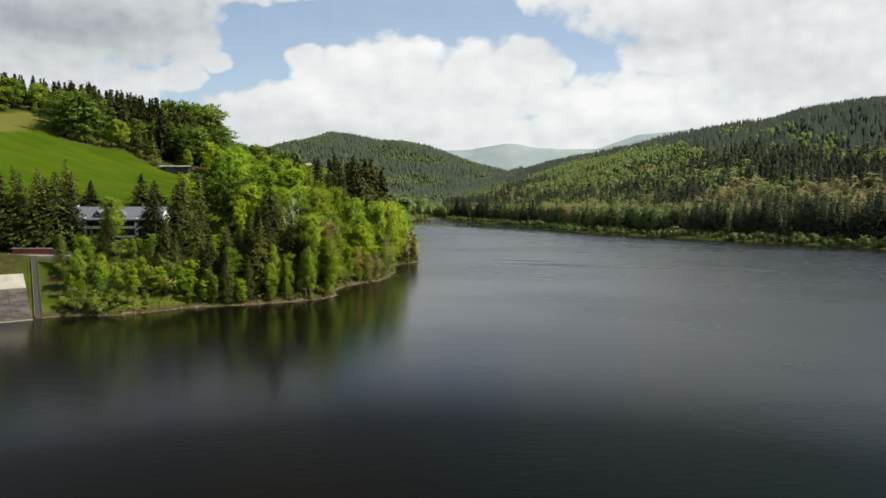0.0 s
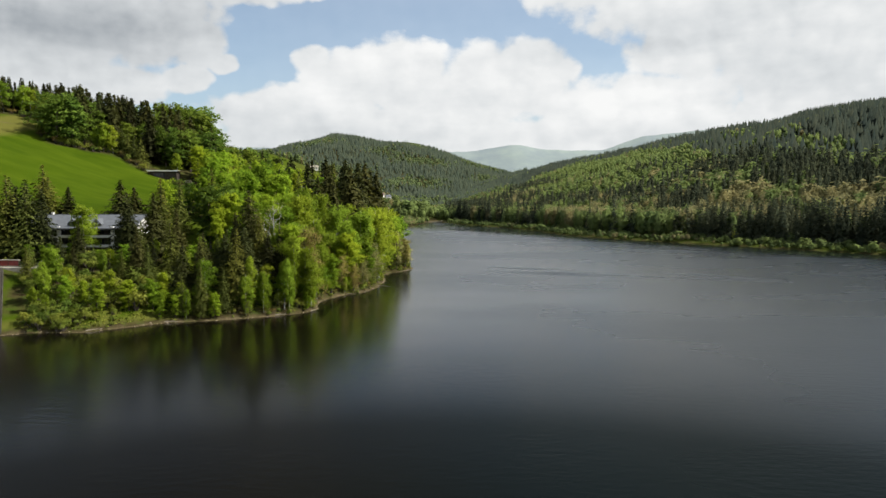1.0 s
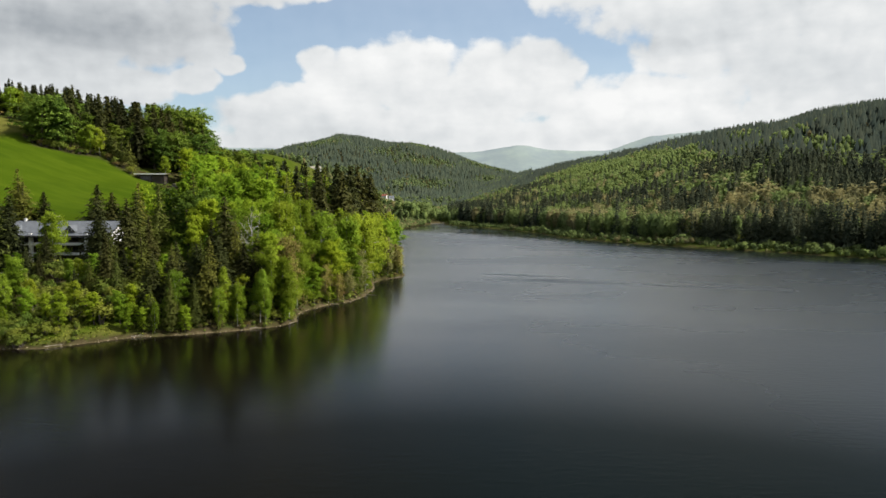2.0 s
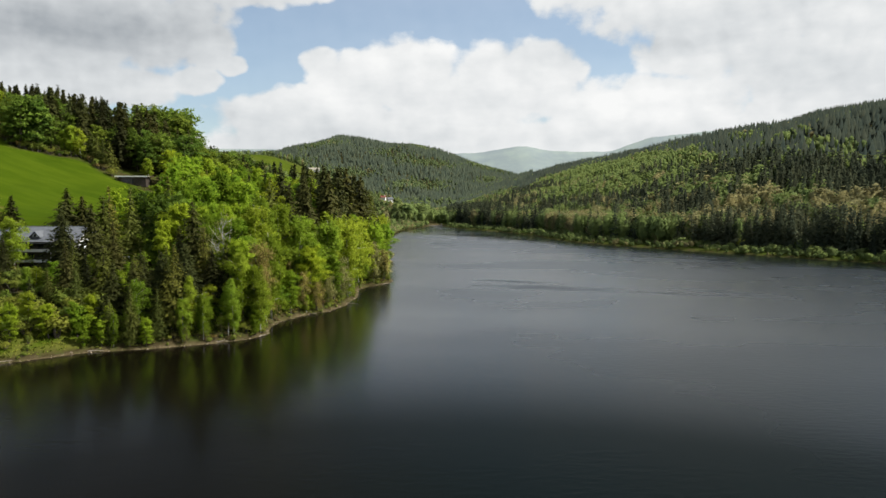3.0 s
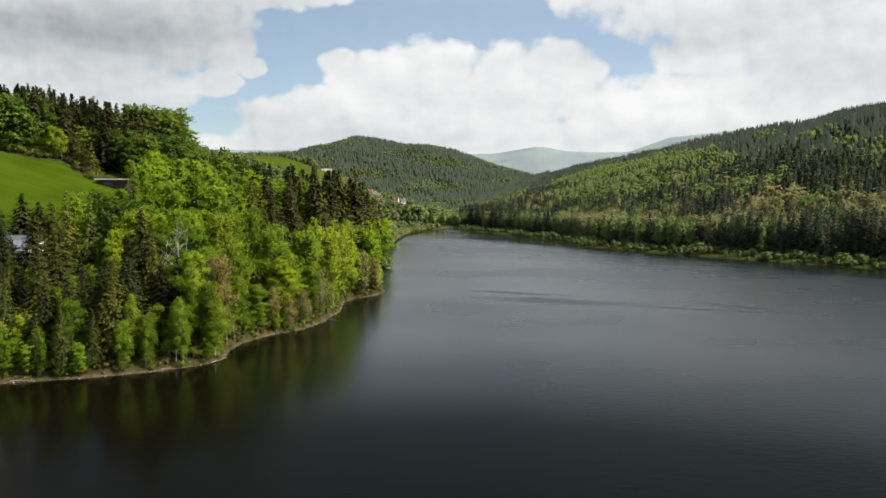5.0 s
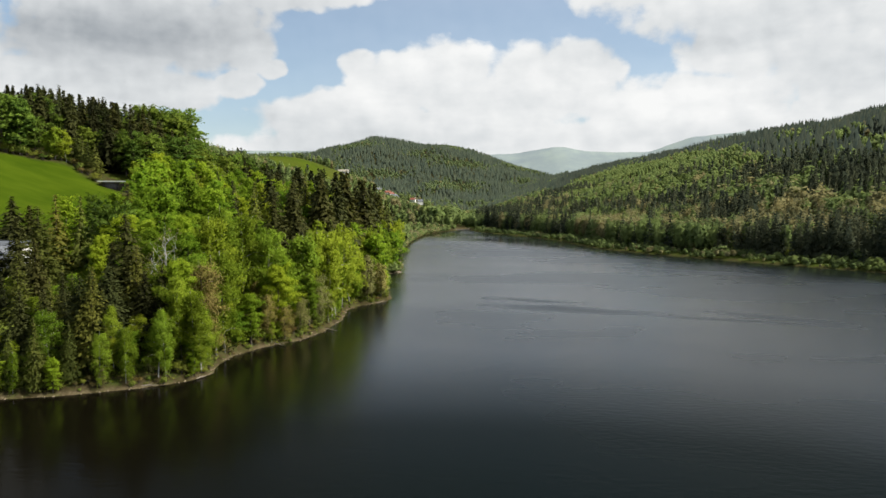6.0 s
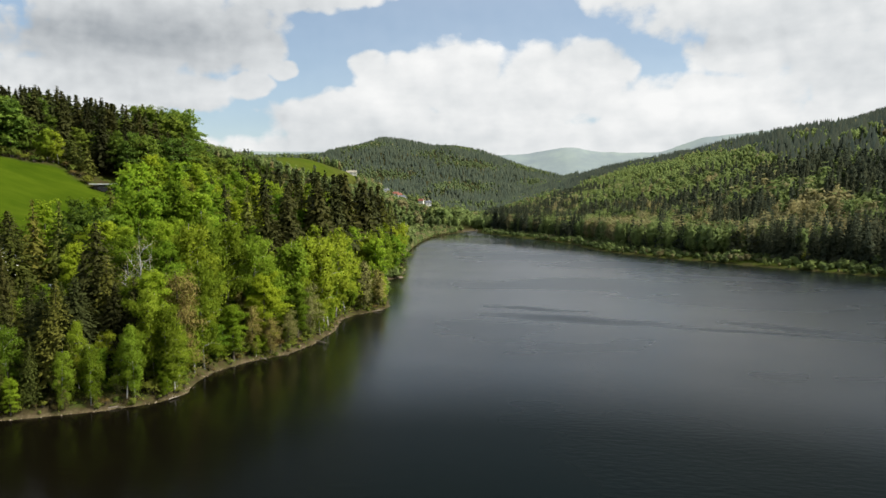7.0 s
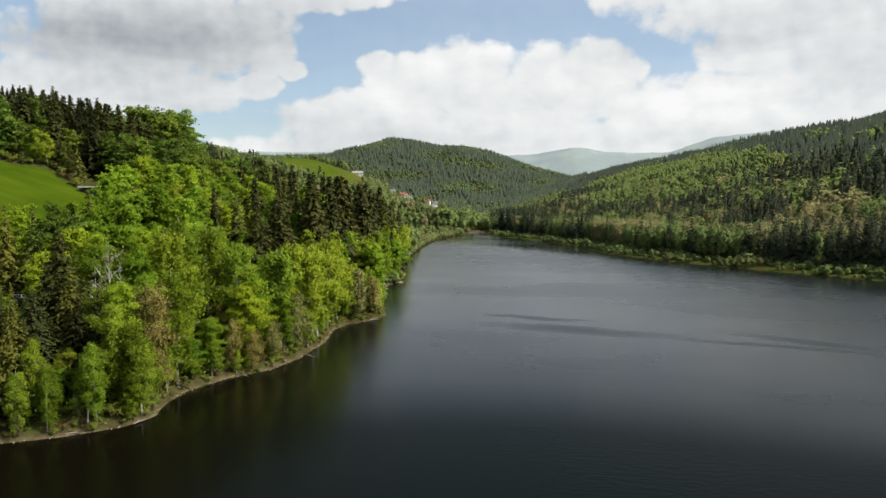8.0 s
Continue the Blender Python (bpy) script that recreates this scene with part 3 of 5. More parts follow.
def leaves(rng, at, normal, size, long=1.5, soft=None, along=None):
    """One small leaf spray (a tilted three-cornered blade) at each place, facing its normal."""
    n = len(at)
    normal = normal / (np.linalg.norm(normal, axis=1, keepdims=True) + 1e-9)
    a = np.cross(normal, rng.normal(size=(n, 3))) if along is None else along - normal * (along * normal).sum(1, keepdims=True)
    a /= np.linalg.norm(a, axis=1, keepdims=True) + 1e-9
    b = np.cross(normal, a)
    s = (size * rng.uniform(0.6, 1.35, n))[:, None]
    k = rng.uniform(0.7, 1.2, (n, 1))
    verts = np.stack([at - a * s * long * 0.5 - b * s * k * 0.4, at + a * s * long * 0.5 - b * s * k * 0.4, at + b * s * k * 0.6 + a * s * rng.uniform(-0.4, 0.4, (n, 1))], 1)
    soft = normal if soft is None else soft
    soft = soft + 0.15 * normal
    soft = soft / (np.linalg.norm(soft, axis=1, keepdims=True) + 1e-9)
    return verts.reshape(-1, 3), np.arange(3 * n).reshape(-1, 3), soft.repeat(3, 0)


def crown_shell(rng, centres, radii, count, size, droop=0.0, fill=0.35):
    """Leaf sprays round the lobes of a crown, most near the outside of each lobe."""
    w = np.array([r[0] * r[2] for r in radii])
    pick = rng.choice(len(centres), count, p=w / w.sum())
    d = rng.normal(size=(count, 3))
    d /= np.linalg.norm(d, axis=1, keepdims=True)
    d[:, 2] = np.where(d[:, 2] < -0.45, -d[:, 2], d[:, 2])
    depth = rng.uniform(0, 1, count) ** fill
    lump = 1 + 0.2 * np.sin(d[:, 0] * 9 + pick) * np.sin(d[:, 1] * 8 + 2 * pick) * np.sin(d[:, 2] * 7 + pick) + 0.13 * rng.normal(size=count)
    at = np.array(centres)[pick] + d * np.array(radii)[pick] * (depth * lump)[:, None]
    at[:, 2] -= droop * rng.uniform(0, 1, count) ** 2
    normal = d * 0.8 + np.array((0.1, 0, 0.45)) + rng.normal(size=(count, 3)) * 0.33
    mid, spread_ = at.mean(0), at.std(0) * 2
    whole = (at - mid) / spread_
    soft = 0.42 * d + 0.75 * whole + np.array((0, 0, 0.4)) + rng.normal(size=(count, 3)) * 0.16
    return leaves(rng, at, normal, size, 1.5, soft)


def boughs(rng, stem, limbs, base, top, shape, rise, sag, count, size, hang=0.0, fan=0.5, lay=0.8, jitter=0.016):
    """Limbs with side twigs and the leaf sprays along them. shape: reach of the crown at a height; hang: length of drooping strands; lay: how flat the sprays lie."""
    k = np.arange(limbs)
    t = np.clip((k + rng.uniform(0, 1, limbs)) / limbs, 0, 1) ** 0.85
    zt = base + (top - base) * t
    az = k * 2.39996 + rng.uniform(-0.5, 0.5, limbs)
    side = rng.uniform(0.62, 1.25, 7)[(az / 6.283 * 7).astype(int) % 7]
    reach = shape(t) * rng.uniform(0.42, 1.2, limbs) * side
    lift = rise * (0.45 + 0.9 * t) * rng.uniform(0.7, 1.3, limbs)
    out = np.stack([np.cos(az), np.sin(az)], -1)
    foot = stem(zt)

    def limb(i, u):
        xy = foot[i] + out[i] * (reach[i] * u)[:, None]
        return np.concatenate([xy, (zt[i] + lift[i] * reach[i] * u - sag * reach[i] * u * u)[:, None]], 1)

    tubes = []
    for i in k[::2 if count > 5000 else 5]:
        path = limb(np.full(3, i), np.array((0.0, 0.5, 0.92)))
        path[0, 2] -= 0.02
        tubes.append(tube(path, [0.006 * (1.2 - t[i]), 0.0035 * (1.2 - t[i]), 0.0008], 4))
    w = reach + 0.25 * reach.mean()
    pick = rng.choice(limbs, count, p=w / w.sum())
    twig = rng.randint(1, 8, count)
    hand = rng.choice((-1.0, 1.0), count)
    bias = np.sin(pick * 12.9 + twig * 4.1 + hand * 2.3)
    u = np.clip(0.16 + 0.12 * twig + 0.03 * bias, 0, 1.04)
    run = rng.uniform(0, 1, count) ** 0.8
    if lay < 0.5:
        run = np.round(run * 8) / 8
    angle = 0.95 - 0.45 * (u > 0.9)
    way = np.concatenate([out[pick] * np.cos(angle)[:, None] + hand[:, None] * out[pick][:, ::-1] * (-1, 1) * np.sin(angle)[:, None], (0.12 * bias)[:, None]], 1)
    length = fan * reach[pick] * (1.08 - 0.62 * u) * (1 + 0.25 * bias)
    at = limb(pick, u) + way * (run * length)[:, None] + rng.normal(size=(count, 3)) * jitter
    at[:, 2] -= sag * 0.5 * length * run * run
    if hang:
        at[:, 2] -= hang * (0.6 + 0.4 * bias) * rng.uniform(0, 1, count) * (0.4 + 0.6 * u)
    mid, wide = at.mean(0), at.std(0) * 2
    whole = (at - mid) / wide
    up = np.array((0, 0, 1.0))
    normal = lay * up + 0.35 * way + rng.normal(size=(count, 3)) * (0.34 if lay > 0.5 else 0.8)
    soft = 0.62 * whole + 0.62 * up + 0.22 * way + rng.normal(size=(count, 3)) * 0.28
    along = way + rng.normal(size=(count, 3)) * 0.5 if not hang else rng.normal(size=(count, 3)) * 0.45 - up
    return tubes, leaves(rng, at, normal, size, 1.7 if lay > 0.5 else 2.2, soft, along)


def broadleaf(seed, width=0.42, count=6500, size=0.018, base=0.13):
    """Trunk with spreading limbs and layered sprays of leaves; unit height."""
    rng = np.random.RandomState(seed)
    bend = rng.normal(size=2) * 0.03
    stem = lambda z: np.stack([bend[0] * z, bend[1] * z * z], -1)
    trunk = [tube([(*stem(z), z) for z in (-0.06, 0.12, 0.4, 0.9)], [0.021, 0.016, 0.011, 0.002])]
    full = rng.uniform(0.6, 0.85)
    tubes, crown = boughs(rng, stem, 50, base, 0.93, lambda t: width * 0.5 * np.sin(np.pi * np.clip(0.14 + 0.80 * t, 0, 1)) ** full + 0.02, 0.95, 0.55, count, size, 0.035, 0.5, 0.55)
    return join(trunk + tubes), crown


def birch(seed, count=6500, size=0.0155, width=0.36, base=0.16):
    """Slim white-stemmed tree with rising limbs and fine hanging strands; unit height."""
    rng = np.random.RandomState(seed)
    lean_ = rng.normal(size=2) * 0.035
    stem = lambda z: np.stack([lean_[0] * z * 1.3, lean_[1] * z * 1.3], -1)
    trunk = [tube([(*stem(z), z) for z in (-0.05, 0.3, 0.7, 0.97)], [0.0095, 0.008, 0.0055, 0.0012])]
    tubes, crown = boughs(rng, stem, 38, base, 0.93, lambda t: width * 0.5 * np.sin(np.pi * np.clip(0.2 + 0.76 * t, 0, 1)) ** 0.75 + 0.012, 0.95, 0.55, count, size * 0.9, 0.13, 0.45, 0.1)
    return join(trunk + tubes), crown


def spruce(seed, whorls=32, width=0.15, size=0.026, thin=0.0, base=0.06, grain=6.5):
    """Conifer of drooping branch whorls; unit height."""
    rng = np.random.RandomState(seed)
    trunk = tube([(0, 0, -0.04), (0, 0, 0.4), (0, 0, 0.98)], [0.0155, 0.011, 0.002])
    at, nm, way = [], [], []
    for k in range(whorls):
        t = k / (whorls - 1)
        z = base + (0.985 - base) * t ** 0.92
        reach = width * (1 - t) ** 0.92 * min(1, 0.6 + t * 3.0) + 0.012
        nb = int(12 - 6 * t)
        off = rng.uniform(0, 6.28)
        for b in range(nb):
            if rng.uniform() < thin:
                continue
            a = off + b * 6.283 / nb + rng.uniform(-0.25, 0.25)
            ln = reach * rng.uniform(0.62, 1.18)
            droop = ln * rng.uniform(0.25, 0.6)
            lift = 0.014 + rng.normal() * 0.011
            steps = max(2, int(grain * ln / width + 1.5))
            for s in range(steps):
                u = (s + 0.6) / steps
                w = a + rng.normal() * 0.10
                p = np.array((np.cos(w) * ln * u, np.sin(w) * ln * u, z + lift - droop * u ** 1.4 + 0.010 * (u > 0.85)))
                at.append(p + rng.normal(size=3) * (0.007, 0.007, 0.005))
                nm.append((np.cos(a) * 0.5, np.sin(a) * 0.5, 0.8))
                way.append((np.cos(w), np.sin(w), -0.55))
    at, nm = np.array(at), np.array(nm)
    soft = nm + np.stack([at[:, 0], at[:, 1], 0 * at[:, 0]], -1) / (width * 0.8) + rng.normal(size=nm.shape) * 0.2
    nm = nm + rng.normal(size=nm.shape) * 0.45
    way = np.array(way) + rng.normal(size=nm.shape) * 0.35
    return trunk, leaves(rng, at, nm, size * (1.2 - 0.62 * at[:, 2]), 2.3, soft, way)


def bare(seed):
    """Leafless pale tree with forked twigs; unit height."""
    rng = np.random.RandomState(seed)
    parts = [tube([(0, 0, -0.05), (0.01, 0, 0.4), (0.0, 0.01, 0.75), (0.01, 0, 1)], [0.009, 0.007, 0.0042, 0.001])]
    tips = []
    for k in range(26):
        z, a = rng.uniform(0.32, 0.93), k * 2.4
        ln = 0.2 * (1.1 - z) + 0.05
        p0 = np.array((0, 0, z))
        p1 = p0 + np.array((np.cos(a), np.sin(a), 0.7)) * ln * 0.6
        p2 = p1 + np.array((np.cos(a + rng.uniform(-0.5, 0.5)), np.sin(a + rng.uniform(-0.5, 0.5)), rng.uniform(0.4, 1.2))) * ln * 0.6
        parts.append(tube([p0, p1, p2], [0.0030, 0.0021, 0.0008], 4))
        for q in range(3):
            e = p1 + (p2 - p1) * rng.uniform(0, 0.9)
            t = e + rng.normal(size=3) * 0.06 + (0, 0, 0.05)
            parts.append(tube([e, (e + t) / 2, t], [0.0015, 0.0011, 0.0005], 4))
            tips.append(t)
    tips = np.repeat(np.array(tips), 3, 0)
    return join(parts), leaves(rng, tips + rng.normal(size=tips.shape) * 0.02, rng.normal(size=tips.shape), 0.014)


def shrub(seed, count=640, size=0.074):
    rng = np.random.RandomState(seed)
    centres, radii, stems = [], [], []
    for k in range(8):
        a, r = k * 2.4, rng.uniform(0.1, 0.5)
        c = (r * np.cos(a), r * np.sin(a), rng.uniform(0.35, 0.7))
        centres.append(c)
        q = rng.uniform(0.2, 0.34)
        radii.append((q, q, q * 1.05))
        stems.append(tube([(c[0] * 0.2, c[1] * 0.2, -0.1), (c[0] * 0.6, c[1] * 0.6, c[2] * 0.6), c], [0.03, 0.02, 0.006], 4))
    return join(stems), crown_shell(rng, centres, radii, count, size, fill=0.5)


LABELS = {
    "birch_tree": "slim birch tree with white stem and fresh light green leaves",
    "broadleaf_tree": "broadleaf tree with full bright green spring crown",
    "spruce_tree": "tall dark green spruce tree with drooping branches",
    "larch_tree": "ragged brownish green larch tree with thin branches",
    "bare_tree": "bare pale grey tree with thin forked twigs",
    "shrub": "low leafy green shrub growing near the lake shore",
    "budding_shrub": "reddish brown budding shrub with few leaves on bank",
}
LABELS["beech_tree"] = "broad beech tree with deep green crown darkened for shade at meadow edge"
LABELS["budding_tree"] = "slender tree with yellowish brown budding crown"
STOCK = {}


def stock(kind, variants):
    """Shapes of one kind of tree, each in a fine build for the water's edge and in lighter ones for the trees further off."""
    STOCK[kind] = []
    for n in range(variants):
        pair = []
        for k in (1.8, 1.0, 0.4):
            big = {1.8: 0.66, 1.0: 1.0, 0.4: 1.6}[k]
            if kind == "birch_tree":
                (t, c), mats = birch(100 + n, int(6500 * k * min(k, 1) ** 0.35), 0.0158 * big, 0.28 + 0.05 * (n % 3), 0.16 + 0.06 * (n % 3)), (M_BIRCHBARK, M_BIRCH)
            elif kind == "budding_tree":
                (t, c), mats = birch(150 + n, int(4200 * k), 0.0145 * big, 0.34), (M_BARK, M_TWIG)
            elif kind == "broadleaf_tree":
                (t, c), mats = broadleaf(200 + n, 0.31 + 0.06 * (n % 3), int(6800 * k * min(k, 1) ** 0.35), 0.0182 * big), (M_BARK, M_BROAD)
            elif kind == "beech_tree":
                (t, c), mats = broadleaf(250 + n, 0.46 + 0.06 * (n % 3), int(6800 * k * min(k, 1) ** 0.35), 0.0185 * big), (M_BARK, M_BEECH_SHADED)
            elif kind == "spruce_tree":
                (t, c), mats = spruce(300 + n, *{1.8: (58, 0.225 + 0.03 * (n % 3), 0.0185), 1.0: (46, 0.225 + 0.03 * (n % 3), 0.022), 0.4: (32, 0.225 + 0.03 * (n % 3), 0.042)}[k], grain={1.8: 22, 1.0: 15, 0.4: 6}[k]), (M_BARK, M_SPRUCE)
            elif kind == "larch_tree":
                (t, c), mats = spruce(400 + n, *{1.8: (54, 0.27, 0.0165), 1.0: (44, 0.27, 0.020), 0.4: (26, 0.27, 0.036)}[k], 0.2, 0.06, {1.8: 21, 1.0: 15, 0.4: 6}[k]), (M_BARK, M_LARCH)
            elif kind == "bare_tree":
                (t, c), mats = bare(500 + n), (M_BIRCHBARK, M_TWIG)
            elif kind == "shrub":
                (t, c), mats = shrub(600 + n), (M_BARK, M_SHRUB)
            else:
                (t, c), mats = shrub(700 + n, 620, 0.050), (M_BARK, M_RUSSET)
            pair.append((mesh_of("trunk", *t, mats[0], True), mesh_of("crown", c[0], c[1], mats[1], True, None, c[2])))
        STOCK[kind].append(pair)


for kind, variants in (("birch_tree", 5), ("broadleaf_tree", 6), ("beech_tree", 4), ("spruce_tree", 5), ("larch_tree", 4), ("bare_tree", 2), ("budding_tree", 3), ("shrub", 4), ("budding_shrub", 3)):
    stock(kind, variants)

plant_rng = np.random.RandomState(11)
PLANTED = []


# open strips down to the lake, kept low before the parking place, the gable and the galleries: head, direction, half width, level, rise
CUTS = ((-75.0, 201.0, 0.60, -0.80, 4.2, 14.2, 0.14), (-81.0, 189.0, 0.57, -0.82, 1.7, 15.5, 0.13), (-94.5, 191.0, 0.57, -0.82, 3.2, 13.0, 0.09))


def plant(kind, x, y, height, wide=1.0, sink=0.15):
    """One tree as a thing of its own: an Empty at its foot with trunk and crown."""
    if kind == "budding_shrub" and x < -55 and y < 185:
        kind = "shrub"
    z = float(land(np.array([x]), np.array([y]))[0][0])
    for hx, hy, ux, uy, half, level, rise in CUTS:
        along, across = (x - hx) * ux + (y - hy) * uy, abs((x - hx) * uy - (y - hy) * ux)
        if -1 < along < 50 and across < half:
            height = min(height, max(level + rise * along - z, 2.0))
    root = new(kind)
    root.matrix_world = Matrix.LocRotScale((x, y, z - sink), Euler((plant_rng.normal() * 0.02, plant_rng.normal() * 0.02, plant_rng.uniform(0, 6.28))), (height * wide, height * wide, height))
    tagged(root, LABELS[kind], "shrub" if "shrub" in kind else "tree", "trees on the wooded bank")
    trunk, crown = STOCK[kind][plant_rng.randint(len(STOCK[kind]))][2 if y > 255 or (y > 190 and x < -62) else 0 if x > -56 and y < 212 else 1]
    for name, me in (("trunk", trunk), ("crown", crown)):
        new(name, me).parent = root
    PLANTED.append((x, y))
    return root


def fill(count, box, kinds, gap, rule, tries=6000):
    """Scatter trees of mixed kinds over a box where the rule allows."""
    made = 0
    xs, ys = plant_rng.uniform(box[0], box[1], tries), plant_rng.uniform(box[2], box[3], tries)
    zs, dls, drs = land(xs, ys)
    taken = {}
    for a, b in PLANTED:
        taken.setdefault((int(a // gap), int(b // gap)), []).append((a, b))
    for x, y, z, dl, dr in zip(*(v.tolist() for v in (xs, ys, zs, dls, drs))):
        if made >= count:
            break
        cx, cy = int(x // gap), int(y // gap)
        if any((x - a) ** 2 + (y - b) ** 2 < gap * gap for i in (-1, 0, 1) for j in (-1, 0, 1) for a, b in taken.get((cx + i, cy + j), ())):
            continue
        if not rule(x, y, dl, dr):
            continue
        k = plant_rng.choice(len(kinds), p=[w for _, w, _, _ in kinds])
        kind, _, lo, hi = kinds[k]
        height = plant_rng.uniform(lo, hi)
        if y < 299 and -0.45 < x / y < -0.36:
            # low growth below the shed, which overlooks the house
            height = min(height, 24.5 + 0.03 * y - z)
            if height < 5:
                continue
        if 215 < y < 297 and x < -75:
            height = min(height, 32.5 - z)
            if height < 4:
                continue
        if 240 < y < 430 and x < -70:
            height = max(min(height, tree_line(x, y) - 1 - z), 3.0)
        if kind == "beech_tree" and x / y < -0.42:
            height *= 0.82
        if y < 185 and -112 < x < -74:
            height = max(min(height, 16.5 - z), 3.0)
        plant(kind, x, y, height, plant_rng.uniform(0.85, 1.25))
        taken.setdefault((cx, cy), []).append((x, y))
        made += 1


def open_ground(x, y):
    return float(meadow_mask(np.array([x]), np.array([y]))[0]) > 0.3


def near_house(x, y):
    return (abs(x + 98) < 19 and 178 < y < 210) or (abs(x + 75) < 6 and 194 < y < 212)


def tree_line(x, y):
    """Level that the tops of the wood on the meadow hill keep below."""
    return 25 + y * np.interp(x / y, (-0.675, -0.62, -0.57, -0.53, -0.50, -0.464, -0.424, -0.39, -0.355, -0.34, -0.325, -0.25), (0.196, 0.186, 0.179, 0.176, 0.167, 0.161, 0.154, 0.147, 0.142, 0.125, 0.09, 0.078))


def stand(kind, rows, wide=1.08):
    """Trees that can be told apart: place and height of the top above the lake."""
    for x, y, top in rows:
        if any((x - a) ** 2 + (y - b) ** 2 < 5.0 for a, b in PLANTED):
            continue
        for _ in range(14):
            z, dl, dr = (float(v[0]) for v in land(np.array([x]), np.array([y])))
            if dl > 1.3:
                break
            x, y = x - 0.8, y + 0.15
        if 290 < y < 430 and x < -70:
            top = min(top, tree_line(x, y) - plant_rng.uniform(0, 3) - (4.0 if kind == "beech_tree" and x / y < -0.42 else 0))
        plant(kind, x, y, max(top - z, 4.0), wide * plant_rng.uniform(0.9, 1.15))


# trees of the point that stand out from the rest, near the water first
stand("birch_tree", [(-33.2, 170, 19.0), (-30.0, 168.5, 16.4), (-27.6, 169, 12.8), (-34.4, 163.5, 12.8), (-31.8, 164, 13.9), (-36.9, 160, 11.1), (-39.7, 158, 10.3), (-41.2, 163, 14.6), (-36.9, 193, 29.7), (-35.9, 199, 32.3), (-33.9, 203, 30.3), (-30.2, 206, 26.3), (-21.5, 221, 25.9), (-18.2, 224, 24.7), (-15.2, 228, 23.1), (-15.3, 242, 25.1), (-12.9, 249, 23.2), (-23.3, 214, 25.0), (-30.9, 184, 22.9)])
stand("broadleaf_tree", [(-35.7, 174, 21.7), (-24.5, 206, 20.3), (-25.1, 201, 17.9), (-26.5, 191, 12.6), (-26.1, 187, 9.1), (-57.9, 226, 39.3), (-60.7, 222, 37.0), (-51.9, 224, 36.1), (-75.4, 240, 44.9), (-75.7, 232, 41.6), (-52.9, 236, 37.0), (-49.5, 205, 29.2), (-61.6, 206, 31.6), (-20.5, 210, 14.4), (-83.4, 212, 34.0)])
stand("budding_tree", [(-31.7, 177, 20.9), (-9.5, 256, 16.4), (-14.2, 214, 14.0), (-24.2, 196, 11.8)])
stand("beech_tree", [(-84.0, 224, 34.0), (-79, 220, 33.0), (-63.5, 196, 31.5), (-61, 199, 31)], 0.95)
stand("larch_tree", [(-82, 206, 33.5), (-77.5, 208, 33)], 1.0)
stand("spruce_tree", [(-45.4, 174, 29.5), (-44.9, 166, 24.4)], 1.35)
stand("bare_tree", [(-41, 180.3, 27.0), (-30, 191.5, 19.5)], 0.72)
stand("larch_tree", [(-55.1, 178, 30.1), (-49.7, 168, 26.9), (-42.7, 166, 21.9), (-45.7, 162, 20.6)])
# by the house and the shore below it
stand("larch_tree", [(-121, 212, 38), (-118, 209, 34), (-75, 190, 31), (-71, 193, 32)], 1.7)
stand("spruce_tree", [(-113, 211, 31), (-96, 210, 33), (-92, 211, 31)], 1.6)
stand("larch_tree", [(-113, 176, 32), (-108, 175, 33), (-102, 174, 31), (-116, 180, 34), (-112, 184, 33)], 1.4)
stand("spruce_tree", [(-105, 178, 32), (-118, 176, 32), (-109, 181, 31), (-80, 180, 29), (-77, 177, 26), (-73, 181, 29)], 1.35)
stand("larch_tree", [(-66, 184, 33), (-70, 188, 32), (-61, 182, 33), (-58, 176, 25),
                     (-51, 168, 22), (-47, 166, 20), (-54, 164, 19), (-43, 172, 24), (-63, 168, 22), (-66, 162, 17)])
stand("spruce_tree", [(-99, 175, 30), (-85, 164, 17), (-86.5, 169, 22), (-46, 174, 28.5), (-70.5, 166, 21), (-89, 166, 18.5),
                      (-69, 171, 27), (-64, 174, 25), (-56, 170, 22), (-73, 158, 14), (-50, 176, 24)])
stand("birch_tree", [(-89, 177, 26.5), (-51, 159, 14), (-46.5, 161, 17), (-33, 168, 15), (-31, 170, 14), (-35, 171, 18), (-32, 175, 17), (-39, 166, 12),
                     (-41, 163.5, 10), (-30.5, 189, 17), (-34, 180, 21), (-38, 176, 20), (-84, 147, 9), (-80, 145, 8)])
stand("bare_tree", [(-35, 176.5, 16)])
stand("broadleaf_tree", [(-52, 190, 29), (-47, 186, 27), (-57, 194, 30), (-40, 188, 26), (-75, 150, 10), (-71, 148, 10.5), (-79, 150, 11), (-66, 152, 10), (-62, 155, 10)])
stand("spruce_tree", [(-53, 161, 17), (-48.5, 163.5, 19), (-44, 166, 20), (-57, 160, 17), (-40, 169, 19), (-37, 172, 20)], 1.35)
stand("budding_tree", [(-12, 264, 13), (-14.5, 259, 12), (-21, 205, 10), (-23, 199, 9), (-33, 184, 14), (-36, 187, 17)], 1.3)
# the tall spruces above the point
stand("spruce_tree", [(-40, 262, 37), (-43, 270, 40), (-36, 281, 40), (-39, 290, 43), (-35, 300, 43), (-42, 302, 44), (-47, 285, 42), (-33, 312, 43), (-38, 322, 44),
                      (-31, 330, 40), (-36, 345, 42), (-44, 255, 36), (-52, 275, 42), (-49, 300, 45), (-34, 360, 40), (-38, 372, 40)])
stand("larch_tree", [(-45, 292, 42), (-53, 262, 38), (-32, 340, 38), (-36, 400, 36), (-39, 446, 32)])
